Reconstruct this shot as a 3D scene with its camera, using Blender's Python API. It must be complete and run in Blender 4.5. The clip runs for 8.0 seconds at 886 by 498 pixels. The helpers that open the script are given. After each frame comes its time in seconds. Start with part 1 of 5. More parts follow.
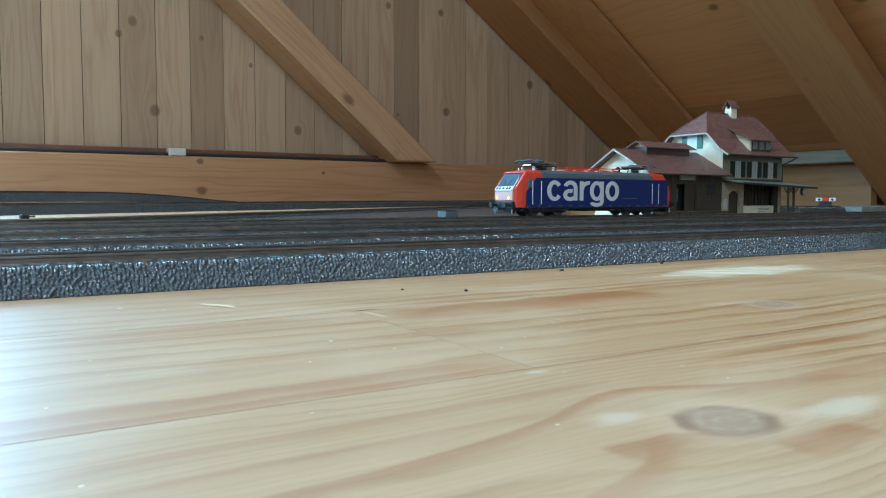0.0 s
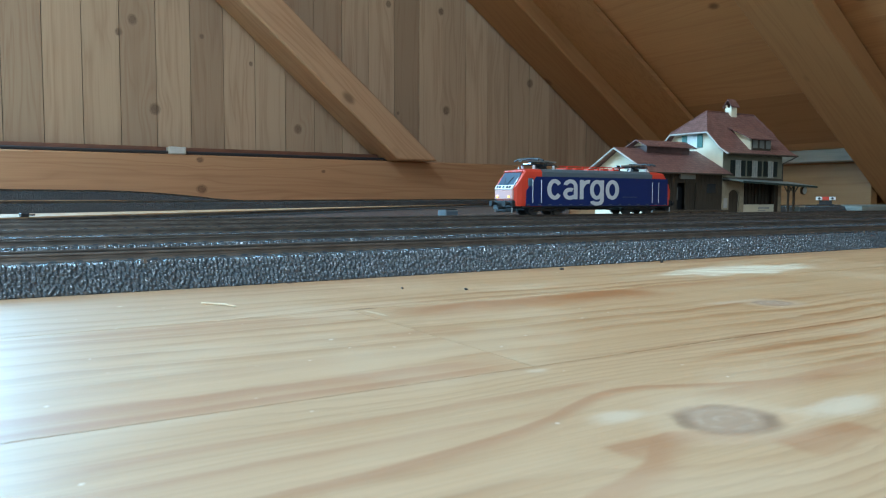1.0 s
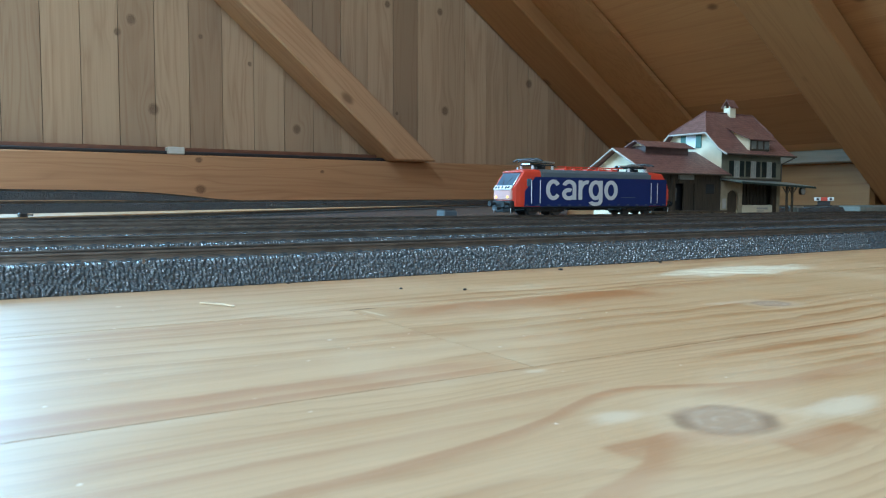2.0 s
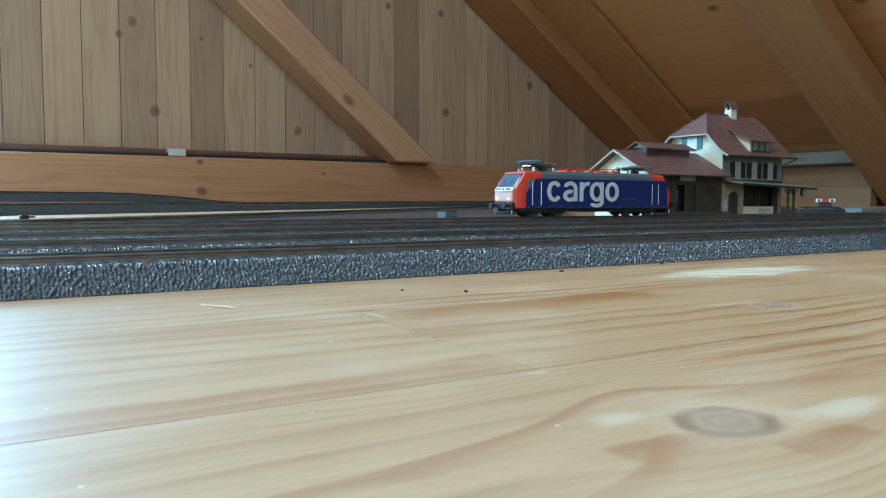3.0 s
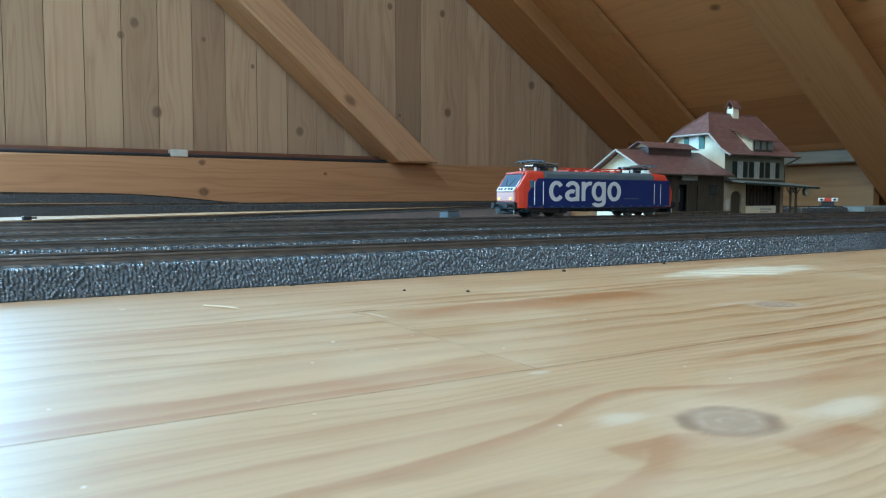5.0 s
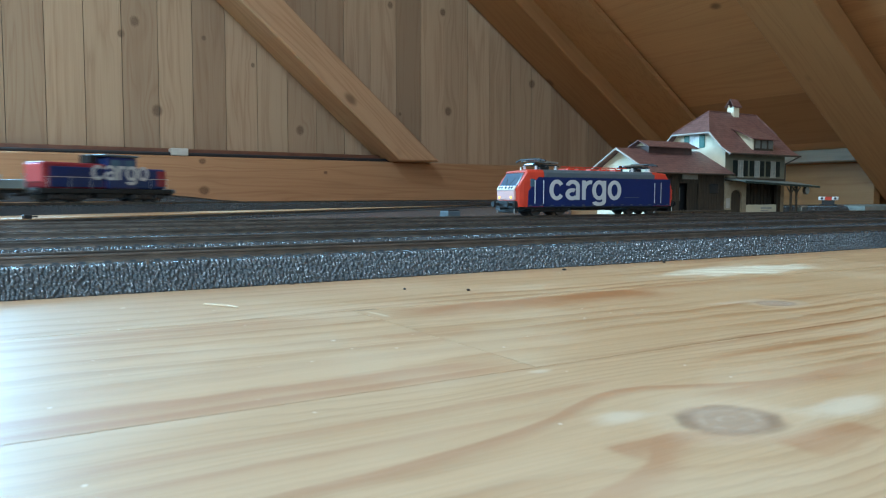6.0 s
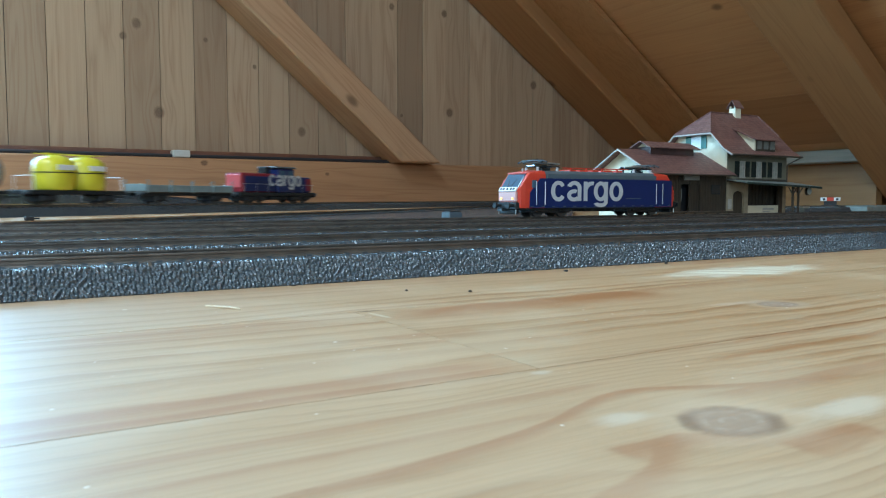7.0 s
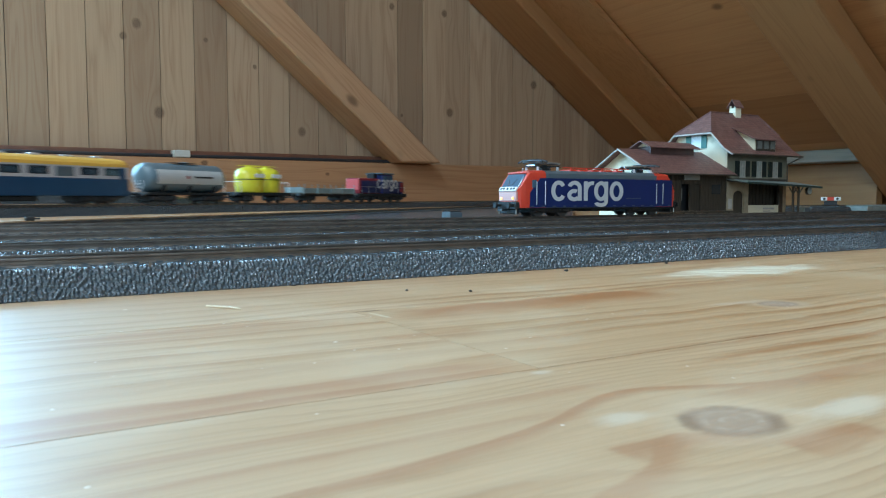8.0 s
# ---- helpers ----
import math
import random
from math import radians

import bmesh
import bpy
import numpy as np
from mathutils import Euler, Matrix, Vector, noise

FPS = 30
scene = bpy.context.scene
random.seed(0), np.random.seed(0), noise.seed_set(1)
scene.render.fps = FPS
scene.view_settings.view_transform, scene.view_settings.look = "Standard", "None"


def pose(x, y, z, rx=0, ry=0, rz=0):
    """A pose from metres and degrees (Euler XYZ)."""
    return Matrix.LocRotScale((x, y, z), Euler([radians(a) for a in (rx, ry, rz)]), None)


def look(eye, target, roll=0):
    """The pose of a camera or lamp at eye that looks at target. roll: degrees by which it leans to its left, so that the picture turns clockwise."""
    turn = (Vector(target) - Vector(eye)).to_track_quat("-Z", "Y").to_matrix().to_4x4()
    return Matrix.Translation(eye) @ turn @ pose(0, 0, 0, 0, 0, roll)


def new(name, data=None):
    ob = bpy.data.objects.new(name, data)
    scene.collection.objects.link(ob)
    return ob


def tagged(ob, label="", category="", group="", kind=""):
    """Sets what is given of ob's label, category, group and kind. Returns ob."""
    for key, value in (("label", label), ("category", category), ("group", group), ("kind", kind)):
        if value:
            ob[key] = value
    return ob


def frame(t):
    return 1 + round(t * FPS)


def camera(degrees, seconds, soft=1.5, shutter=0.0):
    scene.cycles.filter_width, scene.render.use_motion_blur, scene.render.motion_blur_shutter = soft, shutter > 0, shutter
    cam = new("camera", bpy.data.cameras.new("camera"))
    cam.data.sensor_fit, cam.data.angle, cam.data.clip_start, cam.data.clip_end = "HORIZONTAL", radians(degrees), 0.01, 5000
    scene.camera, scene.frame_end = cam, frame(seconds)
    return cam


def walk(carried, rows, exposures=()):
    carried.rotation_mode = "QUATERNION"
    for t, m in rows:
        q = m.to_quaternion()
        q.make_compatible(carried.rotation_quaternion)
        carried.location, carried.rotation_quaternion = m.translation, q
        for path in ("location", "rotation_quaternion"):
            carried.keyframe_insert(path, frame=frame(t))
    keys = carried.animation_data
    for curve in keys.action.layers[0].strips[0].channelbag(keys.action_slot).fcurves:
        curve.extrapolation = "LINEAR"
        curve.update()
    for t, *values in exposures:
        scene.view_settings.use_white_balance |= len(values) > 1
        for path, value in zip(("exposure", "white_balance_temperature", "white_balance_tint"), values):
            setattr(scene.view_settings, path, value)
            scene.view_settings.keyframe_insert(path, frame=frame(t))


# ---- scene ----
# World: x along the front tracks, y towards the boarded gable wall, z up from the table top.
EYE = (0.0, 0.0, 0.0278)
TRACK_TURN, TILT, LEAN = 58.54, -3.81, 0.14
cam = camera(60.67, 8.0, soft=1.15, shutter=0.8)
cam.data.dof.use_dof, cam.data.dof.focus_distance, cam.data.dof.aperture_fstop = True, 0.62, 110.0


def sight(t, dx, dy, lean):
    """A row of the path: small hand tremor as angles in hundredths of a degree."""
    a, b = radians(TRACK_TURN + dx / 100), radians(TILT + dy / 100)
    way = Vector((math.cos(a) * math.cos(b), math.sin(a) * math.cos(b), math.sin(b)))
    return t, look(EYE, Vector(EYE) + way, LEAN + lean / 100)


walk(cam, [
    sight(0.0, -11, -7, 4), sight(0.5, -6, -19, 0), sight(1.0, -11, -17, 8), sight(1.5, -23, -23, 17),
    sight(1.7, -22, -20, 15), sight(3.0, -12, -2, 8), sight(3.5, 0, 2, 0), sight(4.0, 0, 0, 0), sight(4.5, 2, 2, -5),
    sight(6.0, 6, -11, -5), sight(6.5, 13, 0, -10), sight(7.0, 19, -1, -13), sight(7.5, 20, -2, -15), sight(8.0, 21, -2, -17),
], exposures=[(0.0, 0.0), (8.0, 0.0)])

# ---- light: daylight through two windows and a roof window ----
WALL_Y, WEST_X, SOUTH_Y, FLOOR_Z = 2.0, -1.75, -1.6, -0.76
WIN = (-1.20, -0.03, 0.17, 1.45)  # x0, x1, z0, z1 of the opening in the gable wall
world = bpy.data.worlds.new("sky")
scene.world = world
world.use_nodes = True
wn = world.node_tree
sky = wn.nodes.new("ShaderNodeTexSky")
sky.sky_type, sky.sun_disc, sky.sun_elevation, sky.sun_rotation = "NISHITA", False, radians(40), radians(120)
wn.nodes["Background"].inputs[1].default_value = 0.12
wn.links.new(sky.outputs[0], wn.nodes["Background"].inputs[0])
day = new("window_daylight", bpy.data.lights.new("window_daylight", "AREA"))
day.data.shape, day.data.size, day.data.size_y = "RECTANGLE", WIN[1] - WIN[0], WIN[3] - WIN[2]
day.data.energy, day.data.color = 136, (0.285, 0.655, 1.0)
day.matrix_world = pose((WIN[0] + WIN[1]) / 2, WALL_Y + 0.11, (WIN[2] + WIN[3]) / 2, -90, 0, 0)

SOUTH_WIN = (-1.45, -0.05, 0.25, 1.45)  # x0, x1, z0, z1 of the opening in the wall behind the camera
south_day = new("south_daylight", bpy.data.lights.new("south_daylight", "AREA"))
south_day.data.shape, south_day.data.size, south_day.data.size_y = "RECTANGLE", SOUTH_WIN[1] - SOUTH_WIN[0], SOUTH_WIN[3] - SOUTH_WIN[2]
south_day.data.energy, south_day.data.color = 24, (0.50, 0.76, 1.0)
south_day.matrix_world = pose((SOUTH_WIN[0] + SOUTH_WIN[1]) / 2, SOUTH_Y - 0.03, (SOUTH_WIN[2] + SOUTH_WIN[3]) / 2, 90, 0, 0)
SKYLIGHT = (-1.40, -0.75, -0.85, 0.45)  # x0, x1, y0, y1 of the roof window
roof_day = new("skylight_daylight", bpy.data.lights.new("skylight_daylight", "AREA"))
roof_day.data.shape, roof_day.data.size, roof_day.data.size_y = "RECTANGLE", SKYLIGHT[1] - SKYLIGHT[0], SKYLIGHT[3] - SKYLIGHT[2]
roof_day.data.energy, roof_day.data.color = 74, (0.54, 0.785, 1.0)
roof_day.matrix_world = pose((SKYLIGHT[0] + SKYLIGHT[1]) / 2, (SKYLIGHT[2] + SKYLIGHT[3]) / 2, 2.03)


# ---- materials ----
def mat(name, color, rough=0.5, metal=0.0, vary=0.0, scale=40, bump=0.0, bump_scale=300, spec=0.5, emit=0.0, stretch=(1, 1, 1)):
    m = bpy.data.materials.new(name)
    m.use_nodes = True
    nt = m.node_tree
    b = nt.nodes["Principled BSDF"]
    b.inputs["Base Color"].default_value = (*color, 1)
    b.inputs["Roughness"].default_value, b.inputs["Metallic"].default_value = rough, metal
    b.inputs["Specular IOR Level"].default_value = spec
    if emit:
        b.inputs["Emission Color"].default_value, b.inputs["Emission Strength"].default_value = (*color, 1), emit
    if vary or bump:
        tc, mp = nt.nodes.new("ShaderNodeTexCoord"), nt.nodes.new("ShaderNodeMapping")
        mp.inputs["Scale"].default_value = stretch
        nt.links.new(tc.outputs["Object"], mp.inputs[0])
    if vary:
        n, r = nt.nodes.new("ShaderNodeTexNoise"), nt.nodes.new("ShaderNodeValToRGB")
        n.inputs["Scale"].default_value, n.inputs["Detail"].default_value = scale, 6
        r.color_ramp.elements[0].position, r.color_ramp.elements[1].position = 0.3, 0.7
        r.color_ramp.elements[0].color = (*[c * (1 - vary) for c in color], 1)
        r.color_ramp.elements[1].color = (*[min(1, c * (1 + vary)) for c in color], 1)
        nt.links.new(mp.outputs[0], n.inputs["Vector"])
        nt.links.new(n.outputs["Fac"], r.inputs[0])
        nt.links.new(r.outputs[0], b.inputs["Base Color"])
    if bump:
        n2, bp = nt.nodes.new("ShaderNodeTexNoise"), nt.nodes.new("ShaderNodeBump")
        n2.inputs["Scale"].default_value, n2.inputs["Detail"].default_value = bump_scale, 4
        bp.inputs["Strength"].default_value, bp.inputs["Distance"].default_value = bump, 0.3 / bump_scale
        nt.links.new(mp.outputs[0], n2.inputs["Vector"])
        nt.links.new(n2.outputs["Fac"], bp.inputs["Height"])
        nt.links.new(bp.outputs[0], b.inputs["Normal"])
    return m


class Nodes:
    """Short writing of shader arithmetic."""

    def __init__(self, m):
        self.t = m.node_tree

    def put(self, value, socket):
        if isinstance(value, (int, float, tuple)):
            socket.default_value = value
        else:
            self.t.links.new(value, socket)

    def math(self, op, a, b=0.0, c=0.0):
        n = self.t.nodes.new("ShaderNodeMath")
        n.operation = op
        for v, s in zip((a, b, c), n.inputs):
            self.put(v, s)
        return n.outputs[0]

    def ramp(self, x, lo, hi):
        n = self.t.nodes.new("ShaderNodeMapRange")
        n.interpolation_type = "SMOOTHSTEP"
        self.put(x, n.inputs[0])
        n.inputs[1].default_value, n.inputs[2].default_value = lo, hi
        return n.outputs[0]

    def mix(self, f, a, b):
        n = self.t.nodes.new("ShaderNodeMix")
        n.data_type = "RGBA"
        self.put(f, n.inputs[0])
        self.put((*a, 1) if isinstance(a, tuple) else a, n.inputs[6])
        self.put((*b, 1) if isinstance(b, tuple) else b, n.inputs[7])
        return n.outputs[2]

    def noise(self, vec, scale, detail=3, distort=0.0):
        n = self.t.nodes.new("ShaderNodeTexNoise")
        n.inputs["Scale"].default_value, n.inputs["Detail"].default_value, n.inputs["Distortion"].default_value = scale, detail, distort
        self.put(vec, n.inputs["Vector"])
        return n.outputs["Fac"]

    def xyz(self, x, y, z):
        n = self.t.nodes.new("ShaderNodeCombineXYZ")
        for v, s in zip((x, y, z), n.inputs):
            self.put(v, s)
        return n.outputs[0]

    def split(self, vec):
        n = self.t.nodes.new("ShaderNodeSeparateXYZ")
        self.put(vec, n.inputs[0])
        return n.outputs

    def bump(self, height, strength, dist):
        n = self.t.nodes.new("ShaderNodeBump")
        n.inputs["Strength"].default_value, n.inputs["Distance"].default_value = strength, dist
        self.put(height, n.inputs["Height"])
        return n.outputs[0]


def wood(name, light, dark, axis, ring=60, rough=0.5, knots=(), knot_field=0.0, per_piece=0.25, shift=True, bump=0.25, contrast=0.55, flat=0.42, island=False):
    """Sawn timber: growth lines along one axis, knots, and a tone of its own for every board."""
    m = bpy.data.materials.new(name)
    m.use_nodes = True
    q = Nodes(m)
    b = m.node_tree.nodes["Principled BSDF"]
    tc = m.node_tree.nodes.new("ShaderNodeTexCoord")
    oi = m.node_tree.nodes.new("ShaderNodeObjectInfo")
    own = oi.outputs["Random"]
    if island:
        own = m.node_tree.nodes.new("ShaderNodeNewGeometry").outputs["Random Per Island"]
    x, y, z = q.split(tc.outputs["Object"])
    along, across, depth = {"x": (x, y, z), "y": (y, x, z), "z": (z, x, y), "face": (x, z, y)}[axis]
    raw = along
    off = q.math("MULTIPLY", own, 37.0 if shift else 0.0)
    along = q.math("ADD", along, off)
    across0 = across
    near = None
    warp = q.math("MULTIPLY", q.math("SUBTRACT", q.noise(q.xyz(q.math("MULTIPLY", along, 0.16), across, depth), 14, 2), 0.5), 0.055)
    across = q.math("ADD", across, warp)
    spots = None
    for kx, ky, size in knots:
        dx = q.math("MULTIPLY", q.math("SUBTRACT", raw, kx), flat)
        dy = q.math("SUBTRACT", across0, ky)
        d2 = q.math("ADD", q.math("MULTIPLY", dx, dx), q.math("MULTIPLY", dy, dy))
        d = q.math("SQRT", d2)
        # the growth lines part round a knot
        push = q.math("DIVIDE", q.math("MULTIPLY", dy, size * 1.2), q.math("ADD", d, size * 0.7))
        fall = q.math("SUBTRACT", 1.0, q.ramp(d, size, size * 5))
        across = q.math("SUBTRACT", across, q.math("MULTIPLY", push, fall))
        rough_d = q.math("ADD", d, q.math("MULTIPLY", q.noise(tc.outputs["Object"], 420, 3), size * 0.7))
        s = q.math("SUBTRACT", 1.0, q.ramp(rough_d, size * 0.9, size * 1.5))
        eye = q.math("PINGPONG", q.math("DIVIDE", rough_d, size * 0.36), 0.5)
        s = q.math("MULTIPLY", s, q.math("ADD", 0.7 if flat > 0.6 else 0.25, q.math("MULTIPLY", eye, 1.3)))
        spots = s if spots is None else q.math("MAXIMUM", spots, s)
    v = q.xyz(q.math("MULTIPLY", along, 0.05), across, q.math("ADD", q.math("MULTIPLY", depth, 0.5), off))
    wave = q.noise(v, ring, 3, 0.3)
    rings = q.math("PINGPONG", q.math("MULTIPLY", wave, 7.0), 0.5)
    rings = q.math("POWER", q.math("MULTIPLY", rings, 2.0), 2.2)
    fine = q.noise(q.xyz(q.math("MULTIPLY", along, 0.02), across0, depth), ring * 16, 4)
    broad = q.noise(q.xyz(q.math("MULTIPLY", along, 0.2), across0, depth), ring * 0.12, 3)
    f = q.math("ADD", q.math("MULTIPLY", rings, contrast), q.math("MULTIPLY", q.ramp(fine, 0.35, 0.75), 0.25))
    f = q.math("ADD", f, q.math("MULTIPLY", q.math("SUBTRACT", broad, 0.5), 0.9))
    col = q.mix(f, light, dark)
    tone = q.math("MULTIPLY", own, per_piece)
    col = q.mix(tone, col, tuple(c * 0.55 for c in dark))
    if knot_field:
        vo = m.node_tree.nodes.new("ShaderNodeTexVoronoi")
        vo.inputs["Scale"].default_value = knot_field
        q.put(q.xyz(q.math("MULTIPLY", across0, 1.0), q.math("MULTIPLY", along, 0.55), off), vo.inputs["Vector"])
        k = q.math("SUBTRACT", 1.0, q.ramp(q.math("ADD", vo.outputs["Distance"], q.math("MULTIPLY", fine, 0.05)), 0.07, 0.14))
        spots = k if spots is None else q.math("MAXIMUM", spots, k)
    if spots is not None:
        col = q.mix(q.math("MULTIPLY", spots, 0.85), col, tuple(c * 0.45 for c in dark))
    q.put(col, b.inputs["Base Color"])
    b.inputs["Roughness"].default_value = rough
    q.put(q.bump(f, bump, 0.0004), b.inputs["Normal"])
    return m


def table_material():
    """Glued spruce panel, worn pale: straight fine grain, a few strong brown growth bands, two knots and a scuffed place."""
    m = bpy.data.materials.new("pine_table_top")
    m.use_nodes = True
    q = Nodes(m)
    b = m.node_tree.nodes["Principled BSDF"]
    tc = m.node_tree.nodes.new("ShaderNodeTexCoord")
    own = m.node_tree.nodes.new("ShaderNodeObjectInfo").outputs["Random"]
    x, y, z = q.split(tc.outputs["Object"])
    off = q.math("MULTIPLY", own, 7.0)

    def field(sx, sy, shift, detail, distort=0.0):
        return q.noise(q.xyz(q.math("MULTIPLY", x, sx), q.math("MULTIPLY", y, sy), q.math("ADD", off, shift)), 1.0, detail, distort)

    def layer(base, amount, tint):
        return q.mix(amount, base, tint)
    wob = q.math("SUBTRACT", field(70.0, 150.0, 0.0, 4), 0.5)
    sway = q.math("SUBTRACT", field(6.0, 16.0, 1.0, 2), 0.5)
    # growth lines swing round the knots
    swing = q.math("MULTIPLY", sway, 0.030)
    knots = ((0.0793, 0.0609, 0.0066, 0.0115), (0.1783, 0.1235, 0.0050, 0.0060), (0.318, 0.060, 0.0050, 0.006), (-0.05, 0.04, 0.005, 0.008))
    spot, rim, halo, core = 0.0, 0.0, 0.0, 0.0
    for kx, ky, size, lift in knots:
        dx, dy = q.math("SUBTRACT", x, kx), q.math("SUBTRACT", y, ky)
        d = q.math("SQRT", q.math("ADD", q.math("MULTIPLY", q.math("MULTIPLY", dx, dx), 0.72), q.math("MULTIPLY", dy, dy)))
        rd = q.math("DIVIDE", q.math("ADD", d, q.math("MULTIPLY", wob, size * 0.7)), size)
        fall = q.math("SUBTRACT", 1.0, q.ramp(q.math("DIVIDE", d, size), 0.4, 5.5))
        side = q.math("DIVIDE", dy, q.math("ADD", q.math("ABSOLUTE", dy), size * 0.8))
        swing = q.math("SUBTRACT", swing, q.math("MULTIPLY", q.math("MULTIPLY", side, fall), lift))
        inner = q.math("SUBTRACT", 1.0, q.ramp(rd, 0.72, 1.0))
        spot = q.math("MAXIMUM", spot, inner)
        rim = q.math("MAXIMUM", rim, q.math("MULTIPLY", q.ramp(rd, 0.62, 0.86), q.math("SUBTRACT", 1.0, q.ramp(rd, 0.92, 1.12))))
        halo = q.math("MAXIMUM", halo, q.math("SUBTRACT", q.math("SUBTRACT", 1.0, q.ramp(rd, 0.9, 1.9)), inner))
        core = q.math("MAXIMUM", core, q.math("MULTIPLY", inner, q.ramp(q.math("PINGPONG", q.math("MULTIPLY", rd, 2.6), 0.5), 0.22, 0.45)))
    yy = q.math("ADD", y, swing)
    g = q.math("ADD", q.math("MULTIPLY", yy, 118.0), q.math("MULTIPLY", wob, 0.45))
    saw = q.math("FRACT", g)
    late = q.math("MULTIPLY", q.ramp(saw, 0.35, 0.93), q.math("SUBTRACT", 1.0, q.ramp(saw, 0.93, 1.0)))
    late = q.math("MULTIPLY", late, q.ramp(field(9.0, 42.0, 5.0, 3), 0.34, 0.64))
    thin = q.math("MULTIPLY", q.ramp(q.math("FRACT", q.math("MULTIPLY", g, 2.7)), 0.45, 1.0), q.ramp(field(5.0, 30.0, 9.0, 3), 0.35, 0.7))
    fine = q.ramp(field(16.0, 1500.0, 2.0, 3), 0.38, 0.75)
    col = layer((0.545, 0.335, 0.182), q.math("MULTIPLY", late, 0.95), (0.344, 0.142, 0.047))
    col = layer(col, q.math("MULTIPLY", thin, 0.68), (0.33, 0.150, 0.058))
    col = layer(col, q.math("MULTIPLY", fine, 0.38), (0.34, 0.19, 0.09))
    blotch = q.ramp(field(14.0, 30.0, 13.0, 5, 0.5), 0.42, 0.72)
    col = layer(col, q.math("MULTIPLY", blotch, 0.42), (0.447, 0.249, 0.116))
    # strong brown bands: middle and half length along x, height, half width, strength
    plain = ((0.128, 0.046, 0.1575, 0.0105, 1.0), (0.205, 0.040, 0.1640, 0.0040, 0.55), (0.026, 0.052, 0.1035, 0.0042, 0.90), (0.020, 0.058, 0.0985, 0.0022, 1.0),
             (0.010, 0.060, 0.1625, 0.0034, 0.60), (0.015, 0.060, 0.1560, 0.0020, 0.50), (0.115, 0.030, 0.0690, 0.0030, 0.70), (0.0640, 0.0065, 0.0590, 0.0030, 0.90),
             (0.0840, 0.0085, 0.0500, 0.0038, 0.95), (0.155, 0.030, 0.0960, 0.0014, 0.60), (0.150, 0.050, 0.0860, 0.0012, 0.55), (0.040, 0.040, 0.0830, 0.0018, 0.60),
             (0.030, 0.040, 0.0750, 0.0014, 0.50), (0.078, 0.012, 0.1327, 0.0030, 0.45))
    # two that swell over the large knot: also the height, middle and width of the swell
    round_knot = ((0.068, 0.050, 0.0645, 0.0017, 0.95, 0.0135, 0.078, 0.020), (0.056, 0.022, 0.0470, 0.0030, 0.80, 0.0120, 0.068, 0.010))
    for mx, lx, my, half, power, swell, sx, sw in [(*p, 0.0, 0.0, 1.0) for p in plain] + list(round_knot):
        ax = q.math("DIVIDE", q.math("ABSOLUTE", q.math("SUBTRACT", x, mx)), lx)
        level = my
        if swell:
            u = q.math("DIVIDE", q.math("SUBTRACT", x, sx), sw)
            level = q.math("ADD", my, q.math("DIVIDE", swell, q.math("ADD", 1.0, q.math("MULTIPLY", u, u))))
        e = q.math("DIVIDE", q.math("ADD", q.math("SUBTRACT", y, level), q.math("MULTIPLY", wob, half * 0.9)), half)
        band = q.math("MULTIPLY", q.ramp(e, -1.5, 0.3), q.math("SUBTRACT", 1.0, q.ramp(e, 0.55, 0.95)))
        ends = q.math("SUBTRACT", 1.0, q.ramp(q.math("ADD", ax, q.math("MULTIPLY", wob, 0.5)), 0.72, 1.05))
        col = layer(col, q.math("MULTIPLY", q.math("MULTIPLY", band, ends), power), (0.355, 0.128, 0.042))
    # pale worn wood: clouds, and the resin-bleached tails beside the large knot
    cloud = q.ramp(field(24.0, 50.0, 17.0, 5), 0.45, 0.72)
    col = layer(col, q.math("MULTIPLY", cloud, 0.30), (0.585, 0.447, 0.301))
    # window sheen painted into the colour: the top pales towards low x
    west_sheen = q.math("SUBTRACT", 1.0, q.ramp(q.math("ADD", x, q.math("MULTIPLY", wob, 0.06)), -0.02, 0.17))
    col = layer(col, q.math("MULTIPLY", west_sheen, 0.36), (0.602, 0.482, 0.353))
    for px, py, lx, ly, power in ((0.0975, 0.0570, 0.014, 0.0036, 0.85), (0.0685, 0.0690, 0.005, 0.0030, 0.8), (0.0755, 0.0940, 0.0020, 0.0012, 0.7), (0.168, 0.130, 0.010, 0.0025, 0.5)):
        ex, ey = q.math("DIVIDE", q.math("SUBTRACT", x, px), lx), q.math("DIVIDE", q.math("SUBTRACT", y, py), ly)
        e = q.math("ADD", q.math("SQRT", q.math("ADD", q.math("MULTIPLY", ex, ex), q.math("MULTIPLY", ey, ey))), q.math("MULTIPLY", wob, 2.4))
        col = layer(col, q.math("MULTIPLY", q.math("SUBTRACT", 1.0, q.ramp(e, 0.1, 1.2)), power * 0.8), (0.70, 0.58, 0.44))
    col = layer(col, q.math("MULTIPLY", halo, 0.40), (0.66, 0.50, 0.35))
    col = layer(col, q.math("MULTIPLY", spot, 0.72), (0.36, 0.26, 0.20))
    col = layer(col, q.math("MULTIPLY", q.math("MULTIPLY", core, q.ramp(field(160.0, 420.0, 3.0, 3), 0.40, 0.70)), 0.42), (0.60, 0.50, 0.40))
    col = layer(col, q.math("MULTIPLY", q.math("MULTIPLY", rim, q.ramp(wob, -0.10, 0.12)), 0.65), (0.17, 0.10, 0.07))
    col = layer(col, q.math("MULTIPLY", own, 0.16), (0.40, 0.25, 0.13))
